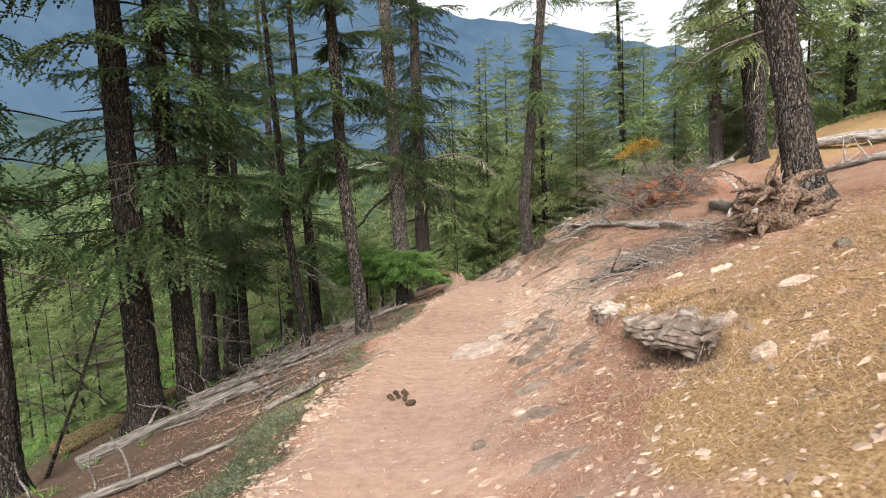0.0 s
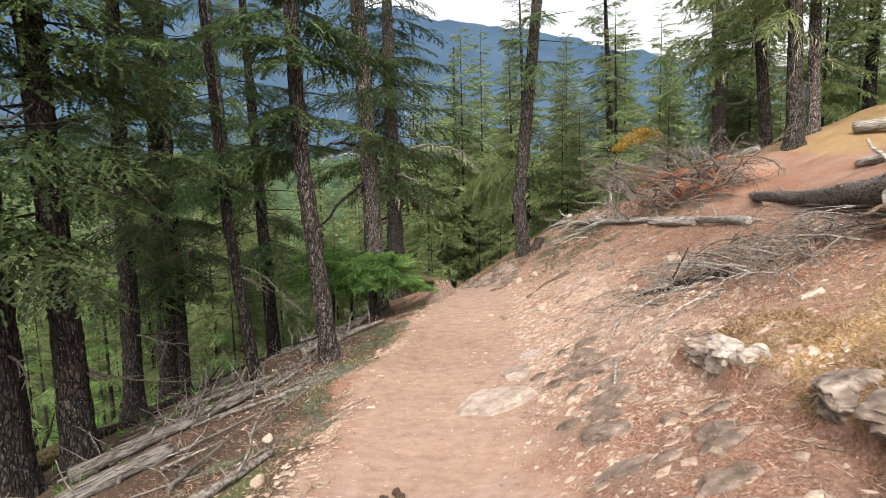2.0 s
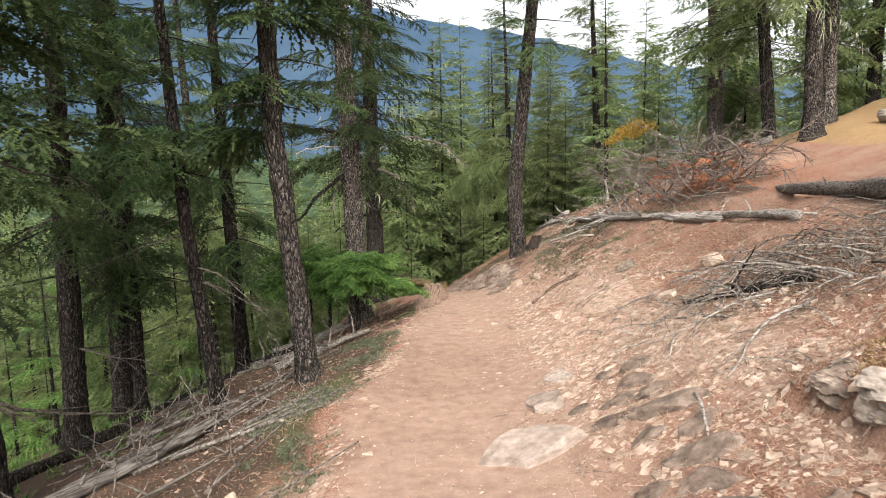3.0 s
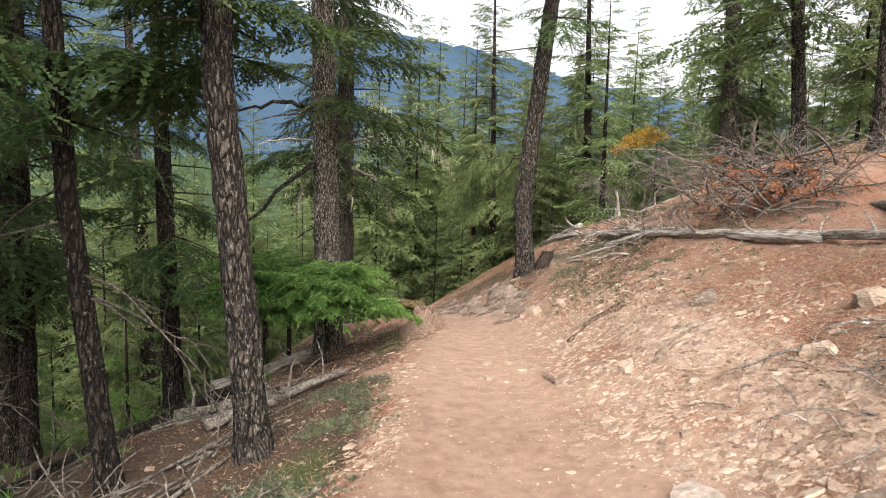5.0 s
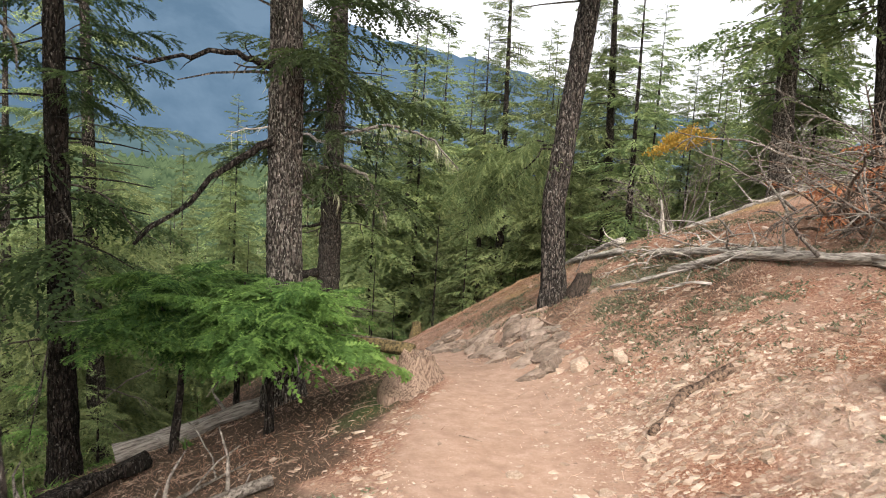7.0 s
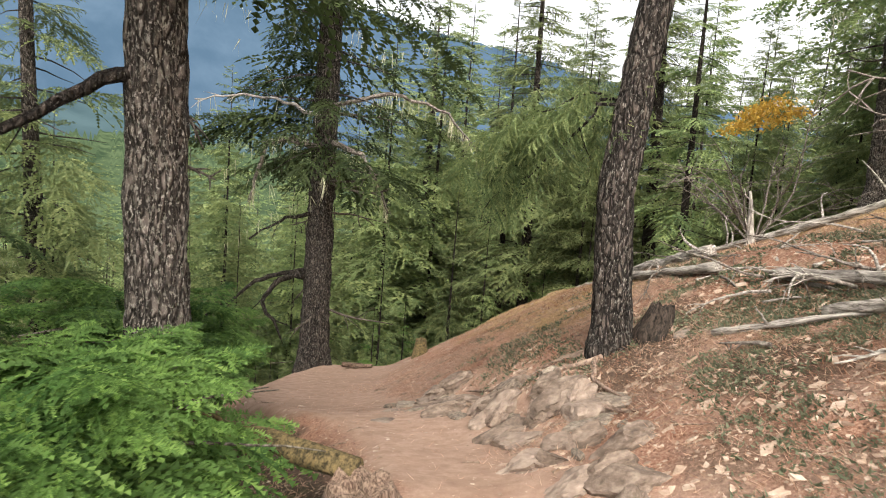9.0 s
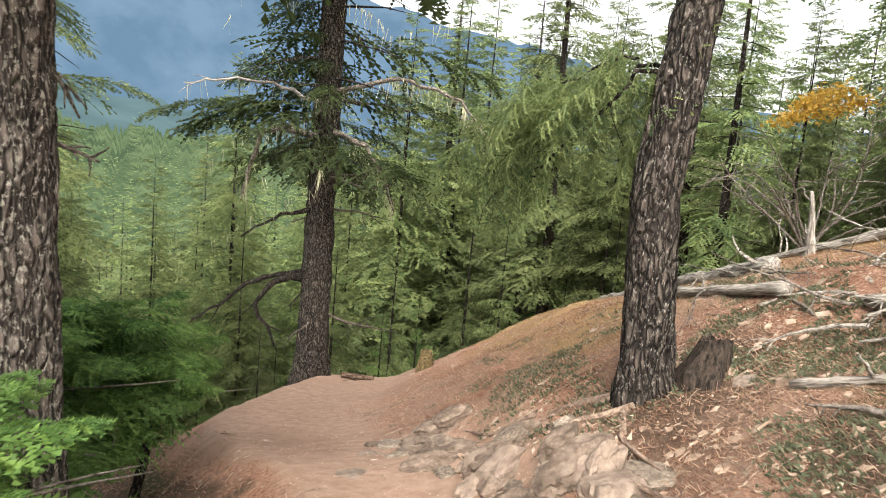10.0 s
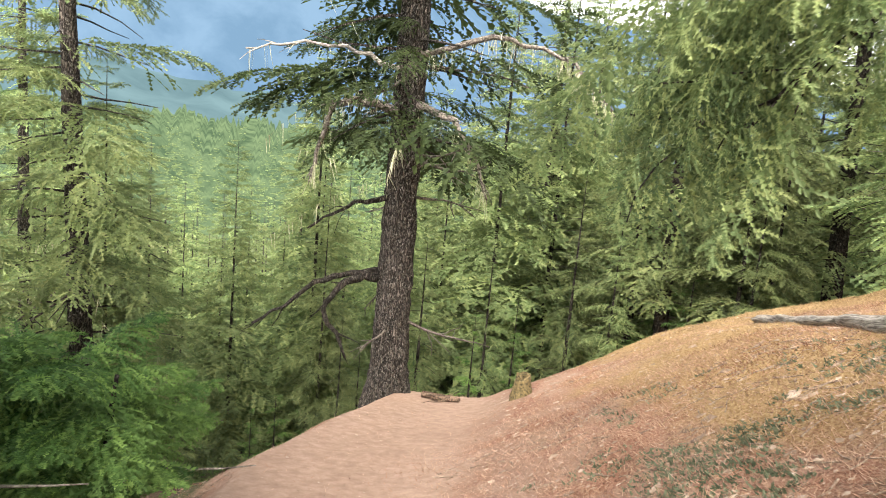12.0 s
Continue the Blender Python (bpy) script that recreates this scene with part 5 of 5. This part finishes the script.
for k, (x, y, a, b, c, yaw) in enumerate([(0.92, 6.3, 0.2, 0.42, 0.11, -0.2), (1.12, 6.85, 0.17, 0.4, 0.12, -0.1), (1.18, 7.5, 0.18, 0.42, 0.12, -0.25), (0.95, 7.7, 0.14, 0.34, 0.1, -0.1), (1.28, 8.15, 0.14, 0.3, 0.1, -0.2), (1.3, 5.6, 0.12, 0.26, 0.09, 0.2), (1.1, 5.15, 0.13, 0.3, 0.08, 0.0)]):
    for j, (du, dv, q) in enumerate(((0.0, -0.14, 0.75), (0.09, 0.16, 0.6), (-0.1, 0.3, 0.45))):
        outcrop(x + du, y + dv, (a * q, b * q * 0.8, c * (0.4 + 0.6 * q)), yaw + 0.3 * j, 601 + 3 * k + j, "grey split schist outcrop beside the trail")
for k, (x, y, a, b, c, yaw) in enumerate([(0.66, 3.25, 0.24, 0.34, 0.08, 0.3), (0.74, 4.15, 0.26, 0.4, 0.08, -0.2), (0.82, 4.95, 0.2, 0.36, 0.08, -0.3), (0.85, 5.6, 0.18, 0.36, 0.08, 0.1), (0.62, 2.6, 0.2, 0.3, 0.07, 0.0), (0.5, 17.6, 0.26, 0.3, 0.06, 0.3), (0.35, 16.9, 0.24, 0.3, 0.05, 0.1)]):
    outcrop(x, y, (a * 0.8, b * 0.75, c), yaw, 511 + k, "low worn schist showing through the trail", DUSTY_WORN, 0.62)
rk = np.random.default_rng(520)
for i in range(44):
    yy = rk.uniform(14.2, 18.0)
    w = float(trail_mid(yy)) + float(trail_half(yy)) * 0.8 + rk.uniform(0.0, 0.62)
    q = rk.uniform(0.35, 0.9)
    outcrop(w, yy, (0.2 * q, 0.32 * q, 0.09 + 0.08 * q), rk.normal(0.25, 0.4), 530 + i, "layered schist in the eroded bank above the trail", DUSTY if i % 3 else DUSTY_WORN, 0.3, (-0.5, 0.1, 1.0), 5.0)


def ledge(blocks, edge_x, seed, label, y0, y1):
    """A broken rock step in the slope: blocks side by side, with tufts of moss on top."""
    rng = np.random.default_rng(seed)
    ym = (y0 + y1) / 2
    base = np.array([edge_x(ym), ym, land1(edge_x(ym) + 0.3, ym)])
    ob = thing("mossy_ledge", tuple(base), label, "rock ledge")
    for k, (dx, y, sx, sy, sz, mat) in enumerate(blocks):
        x = edge_x(y) + dx + 0.05
        me = crag((sx * 1.1, sy * 1.15, sz * 1.25), seed + 7.3 * k, mat)
        o = part("block", me, ob)
        o.location = Vector((x, y, land1(edge_x(y) + 0.14, y) - sz * 0.8)) - Vector(base)
        o.rotation_euler = (rng.normal(0, 0.1), rng.normal(-0.12, 0.08), rng.normal(0, 0.3))
    b = Batch()
    for i in range(4200):
        w = rng.uniform(y0, y1)
        u = edge_x(w) + rng.uniform(0.05, 0.6)
        if vnoise(u * 5 + seed, w * 4, 2) < -0.1:
            continue
        p = np.array([u, w, land1(u, w)]) - base
        d = rng.normal(0, 0.5, 3) + (0, 0, 0.6)
        d *= rng.uniform(0.012, 0.03) / np.linalg.norm(d)
        c = np.cross(d, rng.normal(0, 1, 3)) * 0.3
        b.add([p - c, p + c, p + d], [(0, 1, 2)])
    tagged(part("moss", b.mesh("moss", STRAW), ob, "ochre dry moss"), kind="stuff")
    return ob


ledge([(0.14, 4.0, 0.18, 0.18, 0.11, MOSSY_DARK), (0.1, 4.32, 0.24, 0.26, 0.13, MOSSY_DARK), (0.12, 4.7, 0.24, 0.24, 0.12, MOSSY_DARK), (0.14, 5.05, 0.2, 0.22, 0.12, MOSSY_DARK), (0.2, 3.8, 0.14, 0.12, 0.1, MOSSY_DARK)], lambda v: float(ledge_low(v)), 5, "overhanging mossy rock ledge with dark hollow below", 3.75, 5.3)
ledge([(0.16, 6.0, 0.22, 0.17, 0.16, MOSSY_PALE), (0.12, 6.3, 0.2, 0.2, 0.15, MOSSY_PALE), (0.12, 6.62, 0.2, 0.18, 0.12, MOSSY_DARK), (0.35, 5.82, 0.16, 0.14, 0.12, MOSSY_DARK)], lambda v: float(ledge_high(v)), 6, "split pale schist blocks capped with moss", 5.75, 6.85)

# dung on the trail
rd = np.random.default_rng(160)
for k, (x, y) in enumerate([(-0.42, 5.8), (-0.27, 5.55), (-0.33, 5.95)]):
    d = thing("dung_pile", (x, y, land1(x, y)), "small heap of dark animal dung on the trail", "dung", "dung")
    for i in range(5 if k < 2 else 2):
        bm = bmesh.new()
        bmesh.ops.create_icosphere(bm, subdivisions=2, radius=0.026)
        for v in bm.verts:
            v.co += Vector(noise.noise_vector(v.co * 40 + Vector((i, k, 0)))) * 0.009
        me = bpy.data.meshes.new("dung_lump")
        bm.to_mesh(me)
        bm.free()
        me.materials.append(DUNG)
        part("dung_lump", me, d).location = (rd.normal(0, 0.028), rd.normal(0, 0.025), 0.02 + (0.035 if i == 4 else 0))

# yellow-leaved shrub and undergrowth behind the crest
shrub = thing("shrub", (6.5, 22.0, land1(6.5, 22.0)), "grey-twigged shrub with yellow autumn leaves", "shrub")
ry = np.random.default_rng(170)
for i in range(14):
    me = dead_branch_mesh(ry, (0, 0, 0), ry.uniform(0, 6.28), ry.uniform(1.6, 2.9), 0.02, DEAD, ry.uniform(0.9, 2.2), 0.05, 10)
    part("branch", me, shrub)
yl = Batch()
for i in range(1100):
    c = np.array([[-0.1, 0, 2.3], [0.5, 0.2, 2.2], [-0.6, 0, 2.0]][i % 3])
    p = c * np.array([0.7, 1, 1]) + np.array([0.16, 0, 0.07]) * ((i // 3) % 4 - 1.5) + ry.normal(0, 1, 3) * np.array([0.09, 0.15, 0.06])
    d = ry.normal(0, 1, 3)
    d *= 0.05 / np.linalg.norm(d)
    s = np.cross(d, ry.normal(0, 1, 3)) * 0.5
    yl.add([p - s, p + s, p + d], [(0, 1, 2)])
part("leaves", yl.mesh("leaves", YELLOW), shrub, "yellow autumn leaves")

# ---- loose litter on the ground, last ----


def scatter(rng, n, density, xr, yr):
    """Random plan points, kept by a density function."""
    x, y = rng.uniform(*xr, n), rng.uniform(*yr, n)
    k = rng.random(n) < density(x, y)
    return x[k], y[k]


def edge_of(x, y):
    return x - trail_mid(y), trail_half(y)


def scree_density(x, y):
    d, h = edge_of(x, y)
    on = np.exp(-((d - h - 0.7) / 0.75) ** 2) * sstep(5.0, 7.5, y) * (1 - sstep(12.0, 14.5, y))
    rim = np.exp(-((d + h + 0.08) / 0.18) ** 2) * (1 - sstep(12, 14.5, y)) * 0.5
    clump = 0.6 + 0.45 * vnoise(x * 1.2, y * 1.2, 12) + 0.5 * vnoise(x * 4.5, y * 4.5, 13)
    return np.clip((on * 1.25 + rim) * clump * 1.3 + (0.045 + 0.11 * (np.abs(d) > h) * (d > 0)) * (1 - 0.6 * sstep(16, 19, y)) + 0.07 * np.exp(-((y - 15.3) / 1.6) ** 2) * (d > h * 0.8), 0, 1)


def sheet(rng, name, x, y, sizes, shapes, mat, label, lift=0.0, tilt=0.12):
    b = Batch()
    e = 0.04
    zz = land(x, y)
    gx_, gy_ = (land(x + e, y) - zz) / e, (land(x, y + e) - zz) / e
    for i in range(len(x)):
        V, F = shapes[rng.integers(len(shapes))]
        a = rng.uniform(0, 6.28)
        c, s = math.cos(a), math.sin(a)
        W = V * sizes[i]
        W = np.stack([W[:, 0] * c - W[:, 1] * s, W[:, 0] * s + W[:, 1] * c, W[:, 2]], -1)
        W[:, 2] += W[:, 0] * (gx_[i] + rng.normal(0, tilt)) + W[:, 1] * (gy_[i] + rng.normal(0, tilt))
        b.add(W + (x[i], y[i], zz[i] + lift), F)
    return tagged(new(name, b.mesh(name, mat)), label, name.replace("_", " "), kind="stuff")


SMALL = []
for _ in range(16):
    V, F = flake_shape(rs, 4, 0.16)
    SMALL.append((V[[0, 1, 2, 3, 8, 9, 10, 11]] * np.array([1.1, 1.1, 1]), np.array([(0, 1, 2), (0, 2, 3)] + [f for i in range(4) for f in ((i, 4 + i, 4 + (i + 1) % 4), (i, 4 + (i + 1) % 4, (i + 1) % 4))])))
x, y = scatter(rs, 300000, scree_density, (-2.2, 4.4), (1.6, 24.5))
sheet(rs, "gravel", x, y, (rs.lognormal(-3.72, 0.6, len(x)) * (0.55 + 0.45 * sstep(0.7, 1.1, np.abs(x - trail_mid(y)) / trail_half(y)))).clip(0.008, 0.13), SMALL, CHIPS, "pale schist chips strewn over the trail and bank")


def blades(rng, name, x, y, length, width, mat, label, up=0.6, spread=0.6, per=1):
    x, y = np.repeat(x, per) + rng.normal(0, 0.03, len(x) * per), np.repeat(y, per) + rng.normal(0, 0.03, len(y) * per)
    n = len(x)
    p = np.stack([x, y, land(x, y) - 0.003], -1)
    d = rng.normal(0, spread, (n, 3))
    d[:, 2] = np.abs(d[:, 2]) * 0.5 + up
    d *= (length * rng.uniform(0.5, 1.3, n) / np.linalg.norm(d, axis=1))[:, None]
    s = np.cross(d, rng.normal(0, 1, (n, 3)))
    s *= (width / (np.linalg.norm(s, axis=1) + 1e-9))[:, None]
    V = np.stack([p - s, p + s, p + d], 1).reshape(-1, 3)
    return tagged(new(name, mesh(name, V, np.arange(3 * n).reshape(-1, 3), mat)), label, name.replace("_", " "), kind="stuff")


def duff_density(x, y):
    d, h = edge_of(x, y)
    return np.clip(np.where(d > 0, sstep(h * 0.4, h + 0.8, d + 0.35 * vnoise(x * 2, y * 2, 22)), 0.25 * (-d > h * 1.2)) * (0.45 + 0.5 * vnoise(x * 0.9, y * 0.9, 21)) * (1 + 0.7 * sstep(12, 14, y)) + 0.02, 0, 1)


DUFF = leaf_mat("fallen_needles", (0.085, 0.0382, 0.0247), (0.323, 0.157, 0.0978), (0.578, 0.408, 0.306))
x, y = scatter(rs, 640000, duff_density, (-3, 5), (1.5, 23))
blades(rs, "fallen_needles", x, y, 0.055, 0.0024, DUFF, "reddish brown fallen needles and twigs on the slope", 0.05, 1.0)


def moss_density(x, y):
    d, h = edge_of(x, y)
    m = np.maximum(sstep(0.8, 1.6, d - h), sstep(0.45, 0.8, d - h) * (y < 3.9)) * (1 - sstep(5.8, 7.4, y)) + sstep(17.8, 19.6, y + 0.45 * (d - h)) * sstep(1.0, 2.2, d - h)
    return np.clip(m * (0.6 + 0.6 * vnoise(x * 1.1, y * 1.1, 33)), 0, 1)


x, y = scatter(rs, 230000, moss_density, (0.5, 7), (1.2, 25))
blades(rs, "dry_moss", x, y, 0.034, 0.0038, STRAW, "ochre dry moss and grass covering the slope", 0.5, 0.7)


def herb_density(x, y):
    d, h = edge_of(x, y)
    a = np.exp(-((d + h + 0.6) / 0.32) ** 2) * (y < 13) + 1.2 * np.exp(-(((x - 3.1) / 1.2) ** 2 + ((y - 15.7) / 1.8) ** 2)) + 0.6 * np.exp(-(((x - 1.9) / 0.6) ** 2 + ((y - 18.2) / 1.3) ** 2))
    a = a * ((y < 12) | (d > h * 1.35 + 0.15))
    return np.clip(a * (vnoise(x * 2.2, y * 2.2, 41) + 0.5 * vnoise(x * 6, y * 6, 42) > np.where(y > 12, -0.02, 0.02)), 0, 1)


x, y = scatter(rs, 60000, herb_density, (-2.6, 4.6), (2, 20))
blades(rs, "ground_herbs", x, y, 0.036, 0.0105, HERB, "low grey-green herbs on the ground", 0.18, 0.8, 12)


def slope_density(x, y):
    d, h = edge_of(x, y)
    return np.clip((-d - h - 1.8) / 2.5, 0, 1) * (0.5 + 0.5 * vnoise(x * 0.7, y * 0.7, 51))


x, y = scatter(rs, 9000, slope_density, (-16, -1.5), (5, 34))
blades(rs, "undergrowth", x, y, 0.12, 0.009, NEEDLES_YOUNG, "green undergrowth on the slope below the trail", 0.6, 0.8, 12)

# dead twigs
tw = Batch()
x, y = scatter(rs, 6500, duff_density, (-4, 5), (2, 20))
for i in range(len(x)):
    a, L = rs.uniform(0, 6.28), rs.uniform(0.06, 0.26)
    q = [(x[i] + L * u * math.cos(a) + rs.normal(0, 0.008), y[i] + L * u * math.sin(a) + rs.normal(0, 0.008)) for u in (0, 0.33, 0.66, 1)]
    add_tube(tw, [(p[0], p[1], land1(*p) + 0.006) for p in q], np.linspace(rs.uniform(0.003, 0.007), 0.002, 4), 4)
tagged(new("twigs", tw.mesh("twigs", TWIG)), "dead twigs scattered over the slope", "twigs", kind="stuff")

# stones lying singly, nearest to the trail
count = 0
while count < 290:
    px, py = rs.uniform(-1.9, 3.2), rs.uniform(2.6, 14)
    if rs.random() > float(scree_density(np.array([px]), np.array([py]))[0]):
        continue
    o = new("stone", FLAKE_ME[rs.integers(len(FLAKE_ME))])
    o.parent = ground_ob
    o.matrix_world = slope_pose(px, py, rs.uniform(0.05, 0.13), rs, 0.1, -0.004)
    count += 1
